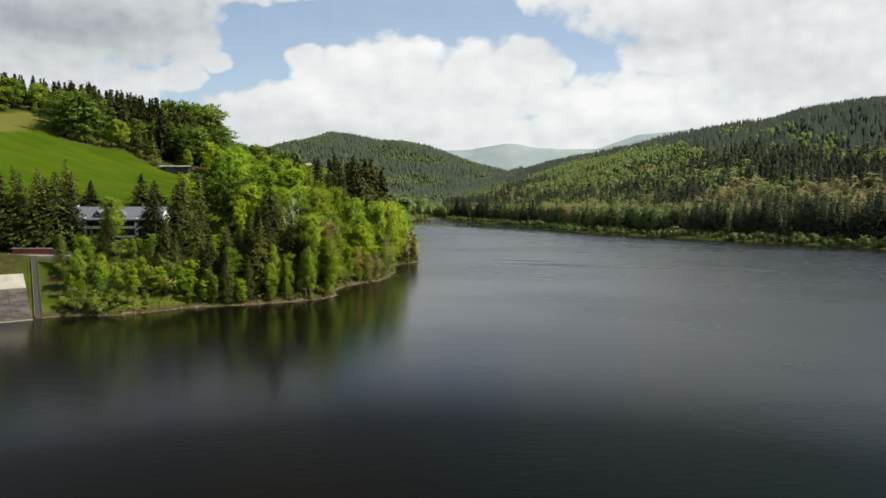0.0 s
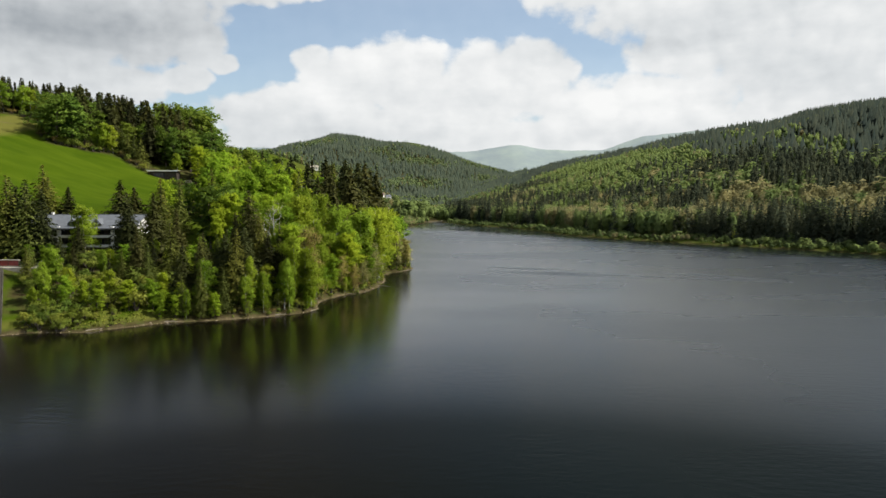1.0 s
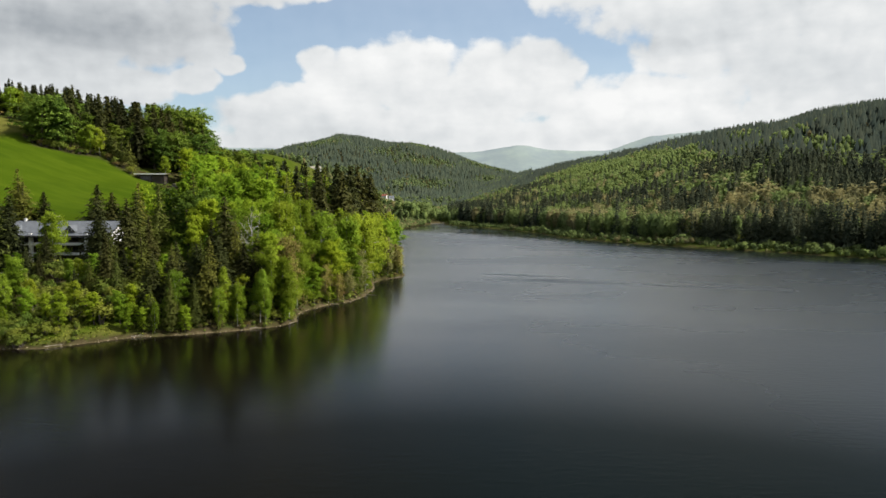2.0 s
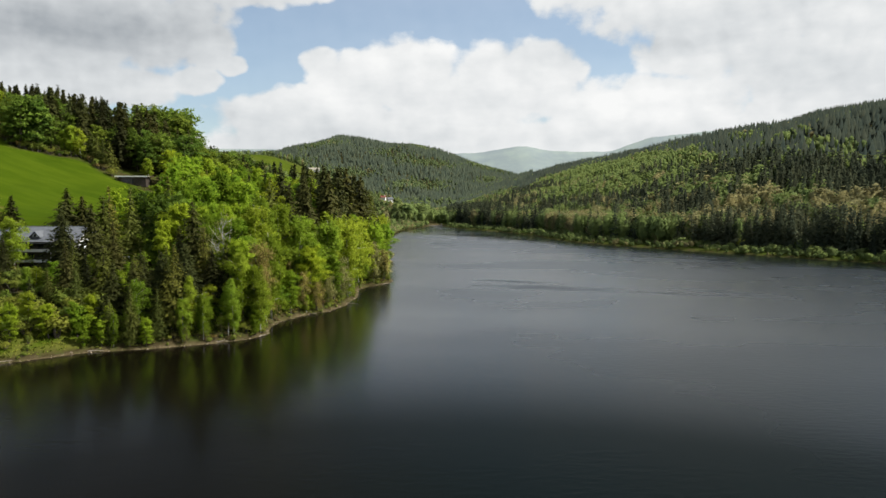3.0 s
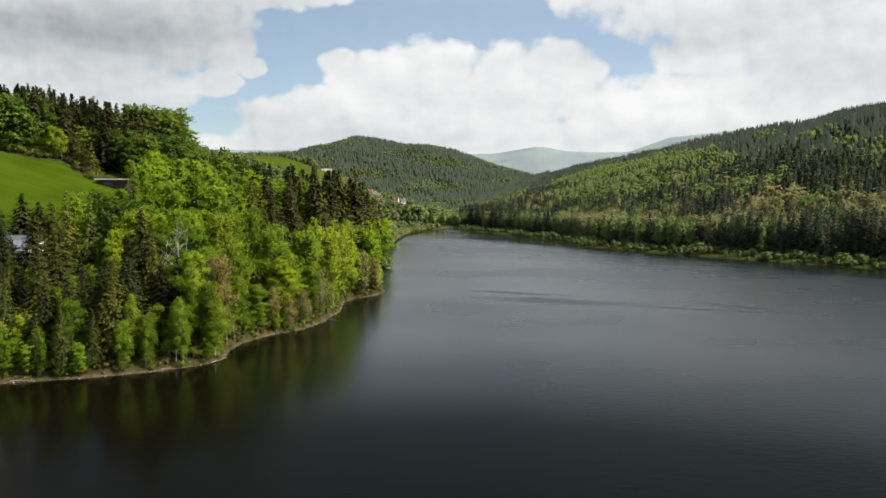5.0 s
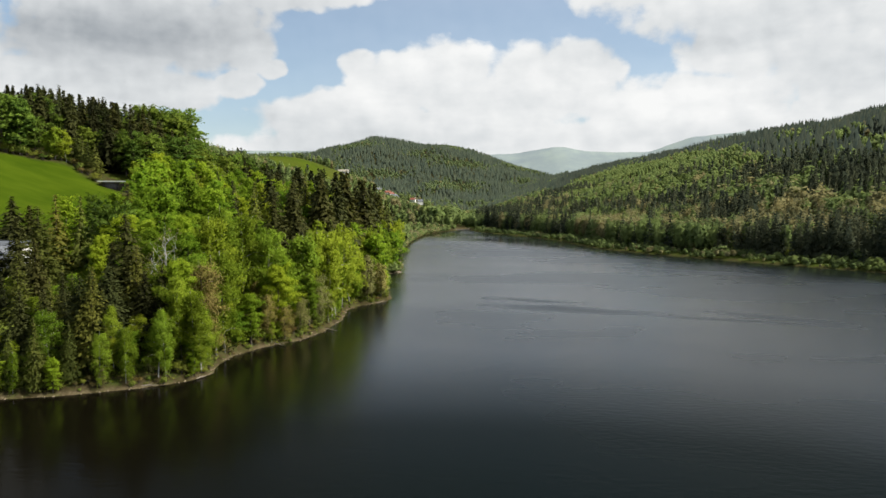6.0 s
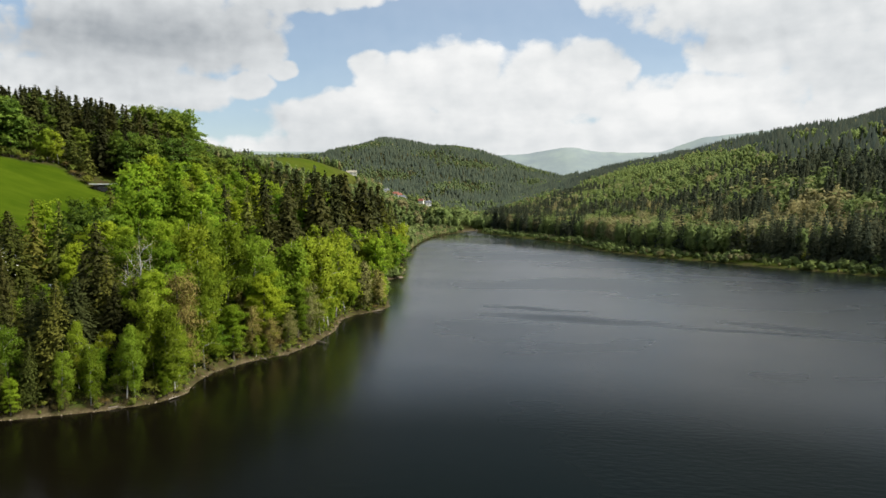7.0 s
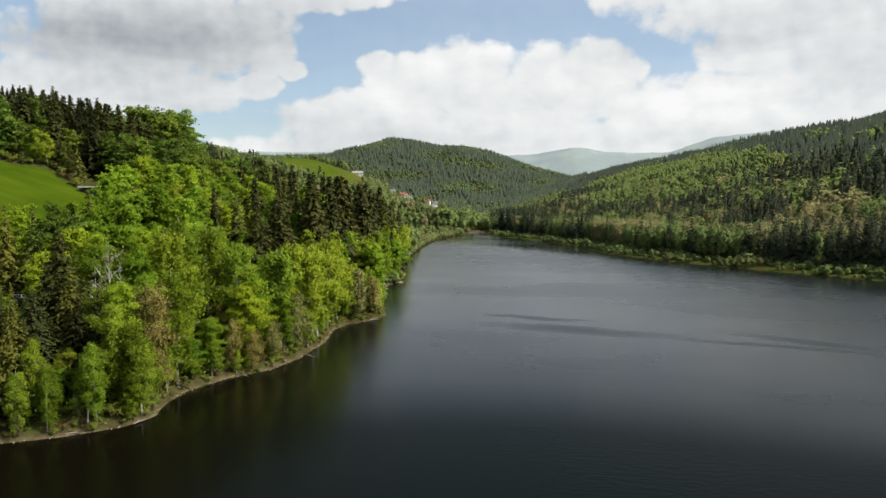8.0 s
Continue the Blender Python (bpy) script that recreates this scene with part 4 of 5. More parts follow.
stand("spruce_tree", [(-42, 385, 41), (-47, 394, 41), (-41, 404, 39), (-45, 414, 38.5), (-40, 424, 36.5), (-44, 436, 36), (-41, 452, 33), (-47, 461, 33), (-44, 474, 31), (-43, 488, 29), (-48, 499, 28),
                      (-52, 380, 43), (-54, 402, 41), (-51, 428, 38), (-52, 447, 36)])
# the line of spruces behind, from the wood's lower end out along the point
stand("spruce_tree", [(-129, 419, 57.5), (-120, 402, 57), (-112, 385, 55), (-104, 378, 52), (-96, 372, 50), (-88, 366, 48.5), (-82, 364, 47.5), (-77.5, 361, 46.5), (-73, 372, 48), (-68, 358, 48),
                      (-63, 366, 47), (-57.6, 356, 44.5), (-56, 383, 46), (-55.5, 404, 45.6), (-62, 382, 48), (-50, 420, 44), (-47.6, 446, 43), (-92, 386, 52), (-84, 381, 51)], 1.2)
# big trees along the wood above the meadow
stand("beech_tree", [(-168, 299, 79), (-174, 304, 80), (-163, 303, 76), (-180, 314, 82), (-171, 311, 82), (-186, 326, 84), (-194, 336, 86), (-131, 372, 77), (-122, 366, 74),
                         (-115, 356, 68), (-126, 352, 72), (-138, 380, 78), (-108, 345, 60), (-104, 338, 54), (-147, 322, 64), (-128, 318, 60), (-118, 322, 60), (-112, 330, 60), (-104, 318, 50)], 1.3)
stand("birch_tree", [(-152, 308, 63), (-148, 309, 62), (-155, 309, 61), (-119, 309, 49), (-206, 334, 84), (-210, 328, 85), (-213, 320, 86), (-215, 310, 86), (-212, 300, 84), (-203, 338, 84),
                     (-218, 300, 87), (-222, 292, 88)], 1.35)
stand("larch_tree", [(-142, 310, 58), (-138, 308, 56), (-134, 306, 55), (-145, 312, 60)], 1.3)
stand("spruce_tree", [(-168, 344, 85), (-160, 340, 82), (-152, 337, 80), (-145, 338, 78), (-139, 342, 77), (-162, 350, 86), (-175, 352, 88), (-133, 346, 75), (-150, 350, 82),
                      (-185, 350, 92), (-196, 352, 95), (-205, 352, 98), (-213, 346, 100), (-220, 336, 103), (-226, 326, 105), (-230, 314, 107), (-142, 356, 80), (-190, 342, 92), (-178, 336, 88),
                      (-172, 328, 86), (-158, 328, 80), (-210, 342, 97), (-217, 330, 100)], 1.2)

stand("broadleaf_tree", [(-62, 209, 33), (-58, 203, 34), (-57, 209, 36)], 1.1)
# the crest of the wood, spruces behind and beeches at its lower end
for k in range(30):
    q, far = -0.60 + 0.0085 * k, plant_rng.uniform(365, 405)
    stand("beech_tree" if q > -0.41 or k % 6 == 0 else "spruce_tree", [(q * far, far, 25 + far * 0.2)], 1.2)
stand("beech_tree", [(-144, 410, 75), (-124, 385, 66), (-112, 370, 59), (-133, 405, 68)], 1.3)

# the wooded point by the lake
fill(26, (-64, -36, 152, 176), [("spruce_tree", 0.4, 7, 14), ("larch_tree", 0.35, 7, 13), ("birch_tree", 0.25, 6, 11)], 3.2,
     lambda x, y, dl, dr: 2.0 < dl < 12 and x > -56)
fill(85, (-40, -8, 152, 300), [("birch_tree", 0.56, 5, 12), ("broadleaf_tree", 0.26, 4, 10), ("larch_tree", 0.06, 6, 11), ("budding_tree", 0.12, 5, 11)], 2.7,
     lambda x, y, dl, dr: 1.2 < dl < 11 and (y > 178 or x > -52))
fill(150, (-95, -8, 175, 330), [("birch_tree", 0.38, 10, 17), ("broadleaf_tree", 0.36, 9, 16), ("spruce_tree", 0.1, 12, 19), ("larch_tree", 0.1, 11, 17), ("budding_tree", 0.06, 10, 16)], 3.8,
     lambda x, y, dl, dr: dl > 9 and not open_ground(x, y) and not near_house(x, y) and x > -0.2 * y - 36)
fill(50, (-112, -60, 225, 345), [("broadleaf_tree", 0.75, 12, 18), ("birch_tree", 0.25, 12, 17)], 4.6,
     lambda x, y, dl, dr: not open_ground(x, y) and dl > 20)
fill(90, (-235, -105, 350, 440), [("beech_tree", 0.4, 15, 20), ("spruce_tree", 0.6, 17, 22)], 5.0, lambda x, y, dl, dr: not open_ground(x, y))
fill(120, (-250, -95, 292, 400), [("beech_tree", 0.5, 15, 20), ("spruce_tree", 0.5, 18, 23)], 4.4,
     lambda x, y, dl, dr: not open_ground(x, y) and y > np.interp(x, (-250, -206, -198, -185, -168, -133, -95), (292, 330, 340, 325, 306, 308, 300)))
fill(150, (-66, -20, 290, 500), [("birch_tree", 0.5, 14, 21), ("broadleaf_tree", 0.4, 13, 19), ("spruce_tree", 0.1, 15, 20)], 3.8,
     lambda x, y, dl, dr: 1.5 < dl < (36 if y < 400 else 14))
fill(30, (-104, -58, 146, 180), [("broadleaf_tree", 0.4, 6, 10), ("birch_tree", 0.3, 7, 11), ("larch_tree", 0.3, 8, 13)], 3.0,
     lambda x, y, dl, dr: dl > 7 and not near_house(x, y) and (x > -0.636 * (y - 137) - 79 or y > 174))
PLANTED.clear()
fill(60, (-104, -58, 150, 182), [("shrub", 0.8, 2.0, 4.0), ("budding_shrub", 0.2, 1.5, 3.0)], 2.4, lambda x, y, dl, dr: dl > 8 and not near_house(x, y) and x > -0.636 * (y - 137) - 79 and (x > -90 or y < 160))
fill(60, (-215, -108, 288, 345), [("shrub", 0.7, 2.0, 4.5), ("budding_shrub", 0.3, 1.5, 3.5)], 2.2,
     lambda x, y, dl, dr: not open_ground(x, y) and not -130 < x < -110 and float(dist_to(MEADOW, np.array([x]), np.array([y]))[0]) < 6)
plant("shrub", 184, 421, 6.0)
fill(60, (-60, -8, 150, 300), [("broadleaf_tree", 0.45, 3.5, 7), ("birch_tree", 0.45, 4, 7.5), ("budding_tree", 0.1, 3.5, 6)], 2.4, lambda x, y, dl, dr: 0.9 < dl < 6)
fill(150, (-95, -8, 140, 300), [("shrub", 0.7, 1.3, 3.4), ("budding_shrub", 0.3, 1.2, 2.8)], 1.5, lambda x, y, dl, dr: 2.0 < dl < 8 and x > -84)
fill(110, (-62, -8, 150, 300), [("shrub", 0.75, 0.7, 1.6), ("budding_shrub", 0.25, 0.6, 1.4)], 1.0, lambda x, y, dl, dr: 1.2 < dl < 4.5, 9000)
fill(70, (-90, -8, 134, 300), [("shrub", 0.8, 0.6, 1.7), ("budding_shrub", 0.2, 0.6, 1.5)], 0.8, lambda x, y, dl, dr: 0.4 < dl < 2.6 and x > -84, 12000)
fill(26, (-84, -58, 141, 170), [("shrub", 1.0, 3.0, 5.5)], 3.0, lambda x, y, dl, dr: 5 < dl < 17)
fill(34, (-34, -8, 172, 275), [("budding_shrub", 1.0, 2.2, 4.5)], 2.0, lambda x, y, dl, dr: 1.5 < dl < 6)


# ---------------------------------------------------------------- far woods
def far_conifer(seed, count=150, size=0.062, reach=0.165):
    """Conifer of hanging sprays for the woods across the lake; unit height."""
    rng = np.random.RandomState(seed)
    t = rng.uniform(0, 1, count) ** 1.25
    a = rng.uniform(0, 6.283, count)
    r = (reach * (1 - t) ** 0.8 + 0.008) * rng.uniform(0.55, 1.15, count)
    at = np.stack([r * np.cos(a), r * np.sin(a), 0.05 + 0.93 * t], -1)
    out = np.stack([np.cos(a) * 0.8, np.sin(a) * 0.8, 0.55 + 0 * a], -1)
    v, f, n = leaves(rng, at, out + rng.normal(size=(count, 3)) * 0.3, size, 1.6, out + (0, 0, 0.8) + rng.normal(size=(count, 3)) * 0.08)
    core = np.array([(0.6 * reach * np.cos(q), 0.6 * reach * np.sin(q), 0.02) for q in (0, 1.57, 3.14, 4.71)] + [(0, 0, 0.97)])
    cn = core * (7, 7, 0) + (0, 0, 1.0)
    return np.concatenate([v, core]), np.concatenate([f, np.array([(0, 1, 4), (1, 2, 4), (2, 3, 4), (3, 0, 4)]) + len(v)]), np.concatenate([n, cn])


def far_cone(seed):
    """Small jagged conifer for the slopes; unit height."""
    rng = np.random.RandomState(seed)
    verts = []
    for z, r in ((0.0, 0.2), (0.42, 0.115)):
        for s in range(5):
            a = s * 1.2566 + z * 2
            q = r * rng.uniform(0.65, 1.35)
            verts.append((q * np.cos(a), q * np.sin(a), z + rng.uniform(-0.1, 0.12)))
    verts.append((0, 0, 1.0))
    faces = [f for s in range(5) for f in ((s, (s + 1) % 5, 5 + (s + 1) % 5), (s, 5 + (s + 1) % 5, 5 + s), (5 + s, 5 + (s + 1) % 5, 10))]
    verts = np.array(verts)
    return verts, np.array(faces), np.stack([verts[:, 0] * 3.5, verts[:, 1] * 3.5, 0.8 + 0 * verts[:, 0]], -1)


def far_crown(seed, count=34, size=0.2, wide=0.2):
    rng = np.random.RandomState(seed)
    d = rng.normal(size=(count, 3))
    d /= np.linalg.norm(d, axis=1, keepdims=True)
    lump = 1 + 0.22 * np.sin(5 * d[:, :1] + seed) * np.sin(6 * d[:, 1:2]) + 0.12 * rng.normal(size=(count, 1))
    at = d * np.array((wide, wide, 0.44)) * (0.7 + 0.3 * rng.uniform(size=(count, 1))) * lump + (0, 0, 0.54)
    v, f, n = leaves(rng, at, d + rng.normal(size=d.shape) * 0.35 + (0, 0, 0.2), size, 1.4, d + (0, 0, 0.4) + rng.normal(size=d.shape) * 0.1)
    ring = np.array([(np.cos(q) * np.cos(e), np.sin(q) * np.cos(e), np.sin(e)) for e in (-0.6, 0.5) for q in np.arange(5) * 1.2566 + e] + [(0, 0, 1), (0, 0, -1)])
    heart = ring * (wide * 0.78, wide * 0.78, 0.36) + (0, 0, 0.54)
    hf = [t for i in range(5) for t in ((i, (i + 1) % 5, 5 + (i + 1) % 5), (i, 5 + (i + 1) % 5, 5 + i), (5 + i, 5 + (i + 1) % 5, 10), ((i + 1) % 5, i, 11))]
    return np.concatenate([v, heart]), np.concatenate([f, np.array(hf) + len(v)]), np.concatenate([n, ring + (0, 0, 0.4)])


def woods(name, label, x, y, kinds, heights, tints, rng, mat, spread=1.0, sink=0.4):
    """Many far trees joined into one mesh."""
    z = land(x, y)[0] - sink
    verts, faces, tint, normals, n = [], [], [], [], 0
    for key, shapes in kinds.items():
        for k, (v, f, nm) in enumerate(shapes):
            sel = np.where((heights[0] == key) & (np.arange(len(x)) % len(shapes) == k))[0]
            if not len(sel):
                continue
            a = rng.uniform(0, 6.283, len(sel))
            h, w = heights[1][sel], heights[1][sel] * rng.uniform(0.8, 1.3, len(sel)) * spread
            c, s = np.cos(a)[:, None], np.sin(a)[:, None]
            px = (v[None, :, 0] * c - v[None, :, 1] * s) * w[:, None] + x[sel][:, None]
            py = (v[None, :, 0] * s + v[None, :, 1] * c) * w[:, None] + y[sel][:, None]
            pz = v[None, :, 2] * h[:, None] + z[sel][:, None]
            verts.append(np.stack([px, py, pz], -1).reshape(-1, 3))
            faces.append((f[None] + (np.arange(len(sel)) * len(v))[:, None, None]).reshape(-1, 3) + n)
            nx, ny = nm[None, :, 0] * c - nm[None, :, 1] * s, nm[None, :, 0] * s + nm[None, :, 1] * c
            nn = np.stack([nx, ny, nm[None, :, 2] + 0 * nx], -1).reshape(-1, 3)
            normals.append(nn / np.linalg.norm(nn, axis=1, keepdims=True))
            tint.append(np.repeat(tints[sel], len(v)))
            n += len(sel) * len(v)
    me = mesh_of(name, np.concatenate(verts), np.concatenate(faces), mat, True, {"tint": np.concatenate(tint)}, np.concatenate(normals))
    return tagged(new(name, me), label, "woods", kind="stuff")


def scatter(rng, count, x0, x1, y0, y1):
    return rng.uniform(x0, x1, count), rng.uniform(y0, y1, count)


def seen_wedge(x, y, lo=-0.95, hi=0.72):
    return (x > lo * y - 30) & (x < hi * y + 40)


def build_grass():
    """Tufts of grass and weeds on the open bank below the house and along the shore."""
    rng = np.random.RandomState(77)
    x, y = rng.uniform(-84, -8, 60000), rng.uniform(136, 300, 60000)
    z, dl, dr = land(x, y)
    keep = (dl > np.where(x < -54, 1.2, 1.3 + 0.9 * waves(x, y, 6, 57))) & (dl < 9) & ((dl < 5) | (x < -54)) & (rng.uniform(size=len(x)) < 0.55 + 0.45 * waves(x, y, 9, 51))
    x, y, z = x[keep], y[keep], z[keep]
    at = np.stack([x, y, z + 0.12], -1).repeat(3, 0) + rng.normal(size=(3 * len(x), 3)) * (0.16, 0.16, 0.05)
    out = rng.normal(size=at.shape) * (1, 1, 0.25)
    v, f, soft = leaves(rng, at, out, 0.42, 0.55, out * 0.4 + (0, 0, 0.8))
    tint = np.repeat(np.clip(0.4 + 0.4 * waves(at[:, 0], at[:, 1], 12, 53) + rng.normal(size=len(at)) * 0.2, 0, 1), 3)
    tagged(new("grass_tufts", mesh_of("grass_tufts", v, f, M_TUFT, True, {"tint": tint}, soft)), "uneven tufts of green and yellowish grass on the bank", "grass", kind="stuff")


build_grass()


def build_woods():
    rng = np.random.RandomState(5)
    con = [far_conifer(s, 170, 0.045) for s in range(5)]
    front = [spruce(800 + s, 14, 0.17 + 0.02 * s, 0.046, 0.06, 0.03, 2.0)[1] for s in range(5)]
    thin = [far_conifer(90 + s, 64, 0.09) for s in range(5)]
    cone = [far_cone(20 + s) for s in range(5)]
    crown = [far_crown(40 + s, 250, 0.062, 0.205) for s in range(5)]
    back = [far_crown(50 + s, 56, 0.13, 0.20) for s in range(5)]
    blob = [far_crown(60 + s, 14, 0.17) for s in range(5)]
    mid = [far_crown(80 + s, 60, 0.13) for s in range(5)]

    def belt(x, y):
        """The upper edge of the shore wood, where pale budding trees stand in a belt."""
        far = land(x, y)[2] + 25 * waves(x, y, 60, 37)
        return smooth(50, 75, far) * smooth(130, 100, far)

    def pale(x, y):
        """Groves of bare and budding trees close behind the bank."""
        return sum(np.exp(-(((x - a) / w) ** 2 + ((y - b) / d) ** 2)) for a, b, w, d in ((118, 596, 17, 48), (150, 505, 12, 16), (205, 470, 22, 26), (262, 420, 26, 30)))

    glade = lambda x, y: np.exp(-(((x - 222 - 0.06 * (y - 950)) / 95) ** 4 + ((y - 1010) / 330) ** 4))

    def grow(name, label, x, y, near, leafy, budding=0.25, low=1.0, leaf_mat=None, con_mat=None, crowns="crown", spread=1.0, uneven=0.0):
        """Plants one wood, as one joined mesh for each kind of tree."""
        draw = 0.5 + (rng.uniform(size=len(x)) - 0.5) * 0.45
        p = np.clip(leafy(x, y), 0.03, 0.97)
        bud = np.clip(budding * (0.5 + 1.3 * waves(x, y, 90, 31)), 0.03, 0.85) * np.where(budding > 1, 0.3 + 1.1 * belt(x, y), 1) * (1 - 0.8 * glade(x, y))
        bud = np.clip(bud + 0.9 * pale(x, y) * (budding > 1), 0, 0.95)
        species = np.where(draw > p, 0, np.where(rng.uniform(size=len(x)) < bud, 2, 1))
        for code, (word, mat) in enumerate((("conifers", con_mat or M_HAZED_WOODCON), ("leafy_trees", leaf_mat or M_HAZED_WOODLEAF), ("budding_trees", M_WOODBUD))):
            s = species == code
            if not s.any():
                continue
            n = int(s.sum())
            key = np.full(n, (("con" if crowns == "crown" else "thin") if near else "cone") if code == 0 else (crowns if near else "blob"))
            h = (rng.uniform(11, 25, n) if code == 0 else rng.uniform(11, 19, n)) * low
            h = h * (1 - 0.35 * glade(x[s], y[s])) * np.exp(uneven * rng.normal(size=n))
            if near and crowns == "crown" and code:
                key = np.where(land(x[s], y[s])[2] > 105, "back", "crown")
            if near and crowns == "crown" and not code:
                key = np.where(land(x[s], y[s])[2] > 80, "con", "front")
            tint = np.clip(0.45 + 0.35 * waves(x[s], y[s], 60, 41) + rng.normal(size=n) * 0.12 + 0.35 * glade(x[s], y[s]), 0, 1)
            woods(name + "_" + word, word.replace("_", " ") + " " + label, x[s], y[s], {"con": con, "front": front, "thin": thin, "cone": cone, "crown": crown, "back": back, "blob": blob, "mid": mid}, (key, h), tint, rng, mat, spread)

    # across the lake: the strip near the water, then the slope
    x, y = scatter(rng, 32000, -20, 700, 330, 1050)
    z, dl, dr = land(x, y)
    ok = (dr > 20) & (dr < 200) & seen_wedge(x, y)
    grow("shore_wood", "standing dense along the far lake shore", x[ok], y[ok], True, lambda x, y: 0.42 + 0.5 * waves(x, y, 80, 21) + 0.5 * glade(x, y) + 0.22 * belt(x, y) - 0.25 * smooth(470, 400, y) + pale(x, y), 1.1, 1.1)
    x, y = scatter(rng, 66000, -200, 1350, 400, 2000)
    z, dl, dr = land(x, y)
    ok = (dr > 195) & seen_wedge(x, y) & (y > 0.55 * x)
    grow("slope_wood", "covering the long slope above the lake", x[ok], y[ok], False, lambda x, y: 0.26 + 0.4 * waves(x, y, 130, 23) + 1.1 * glade(x, y) - 0.15 * smooth(500, 900, x), 0.1, 0.8, con_mat=M_HAZED_SLOPECON)
    x, y = scatter(rng, 38000, -1300, 400, 1300, 2950)
    z, dl, dr = land(x, y)
    ok = (x < 0.12 * y) & (x > -0.45 * y) & (meadow_mask(x, y) < 0.3)
    grow("hill_wood", "covering the rounded distant hill", x[ok], y[ok], False, lambda x, y: 0.36 + 0.42 * waves(x, y, 330, 25), 0.04, 0.85, spread=1.25, leaf_mat=M_HAZED_HILLLEAF, con_mat=M_HAZED_HILLCON)
    # near side of the valley beyond the point
    x, y = scatter(rng, 12000, -620, -20, 425, 1500)
    z, dl, dr = land(x, y)
    ok = (dl > 1.0) & (meadow_mask(x, y) < 0.3) & (x > -0.5 * y + 40) & (rng.uniform(size=len(x)) < np.where(y > 800, 0.5, 1)) & ~((y > 585) & (y < 1000) & (x > -0.105 * y - 30))
    grow("bank_wood", "on the near side of the valley", x[ok], y[ok], True, lambda x, y: 0.82 + 0.25 * waves(x, y, 120, 27), 0.2, crowns="back")
    x, y = scatter(rng, 2000, -200, 120, 832, 1420)
    ok = ((np.abs(x + 12) > 15) | (y > 880)) & (meadow_mask(x, y) < 0.3)
    x, y = x[ok], y[ok]
    grow("valley_wood", "at the head of the lake", x, y, True, lambda x, y: 0.75 + 0 * x, 0.2, crowns="mid")
    x, y = scatter(rng, 1500, -140, -20, 585, 900)
    z, dl, dr = land(x, y)
    ok = (dl > 1.0) & (x > -0.105 * y - 30) & (rng.uniform(size=len(x)) < 0.5 + 0.5 * waves(x, y, 40, 71))
    grow("valley_thicket", "on the low flats before the head of the lake", x[ok], y[ok], True, lambda x, y: 0.95 + 0 * x, 0.5, 0.36, crowns="back", spread=1.8)
    a, r = rng.uniform(0, 6.283, 70), np.sqrt(rng.uniform(0, 1, 70))
    grow("valley_grove", "in a rounded grove at the head of the lake", -46 + 24 * r * np.cos(a), 892 + 26 * r * np.sin(a), True, lambda x, y: 1.0 + 0 * x, 0.05, 1.55, crowns="back", spread=1.3)
    x, y = scatter(rng, 9000, -60, 0, 290, 830)
    z, dl, dr = land(x, y)
    ok = (dl > 0.3) & (dl < 6) & (y < 800)
    grow("bank_willow", "hanging over the near bank", x[ok], y[ok], True, lambda x, y: 1.0 + 0 * x, 0.4, 0.3, crowns="mid", spread=1.8)
    # low willows on the strip beside the water
    x, y = scatter(rng, 40000, -50, 330, 300, 860)
    z, dl, dr = land(x, y)
    ok = (dr > 1.5) & (dr < 26) & (rng.uniform(size=len(x)) < 0.6 + 0.4 * waves(x, y, 45, 33)) & ((np.abs(x + 12) > 16) | (y < 790))
    grow("shore_willow", "growing low beside the water", x[ok], y[ok], True, lambda x, y: 1.0 + 0 * x, 0.12, 0.19, crowns="mid", spread=1.9, uneven=0.25)


build_woods()


# ---------------------------------------------------------------- buildings and built things
M_PLASTER = plain("white_plaster", (0.72, 0.71, 0.68), (0.82, 0.81, 0.78), 0.6, 0.85)
M_ROOF = plain("grey_roof_sheet", (0.11, 0.12, 0.135), (0.155, 0.168, 0.187), 1.2, 0.6)
M_TIMBER = plain("dark_timber", (0.03, 0.022, 0.017), (0.065, 0.05, 0.038), 3.0, 0.85)
M_PANE = plain("dark_window_glass", (0.012, 0.014, 0.017), (0.02, 0.022, 0.026), 1.0, 0.12, 0.0, 0.0)
M_CONCRETE = plain("weathered_concrete", (0.035, 0.03, 0.024), (0.11, 0.096, 0.078), 0.5, 0.92, 0.0, 0.4)
M_PALE = plain("pale_concrete", (0.30, 0.275, 0.22), (0.42, 0.39, 0.32), 0.4, 0.9)
M_RED = plain("red_painted_boards", (0.16, 0.022, 0.018), (0.24, 0.035, 0.028), 1.5, 0.6)
M_STEEL = plain("galvanised_steel", (0.28, 0.28, 0.28), (0.42, 0.42, 0.41), 5.0, 0.45, 0.8, 0.0)
M_TILE = plain("red_roof_tiles", (0.20, 0.07, 0.045), (0.30, 0.11, 0.07), 1.0, 0.8)
M_LOG = plain("bleached_wood", (0.19, 0.16, 0.12), (0.31, 0.27, 0.22), 2.0, 0.9)
M_STONE = plain("shore_stone", (0.12, 0.09, 0.055), (0.36, 0.29, 0.20), 1.2, 0.9, 0.0, 0.3)
M_PAINT = plain("white_car_paint", (0.74, 0.75, 0.76), (0.80, 0.80, 0.81), 1.0, 0.25, 0.0, 0.0)
M_RUBBER = plain("black_rubber", (0.015, 0.015, 0.015), (0.03, 0.03, 0.03), 4.0, 0.85)


def part(name, bm, mat, parent, label=""):
    """One mesh object under a thing or under a part."""
    me = bpy.data.meshes.new(name)
    bm.to_mesh(me)
    bm.free()
    me.materials.append(mat)
    ob = new(name, me)
    ob.parent = parent
    return tagged(ob, label)


def thing(name, label, category, m, group=""):
    root = new(name)
    root.matrix_world = m
    return tagged(root, label, category, group)


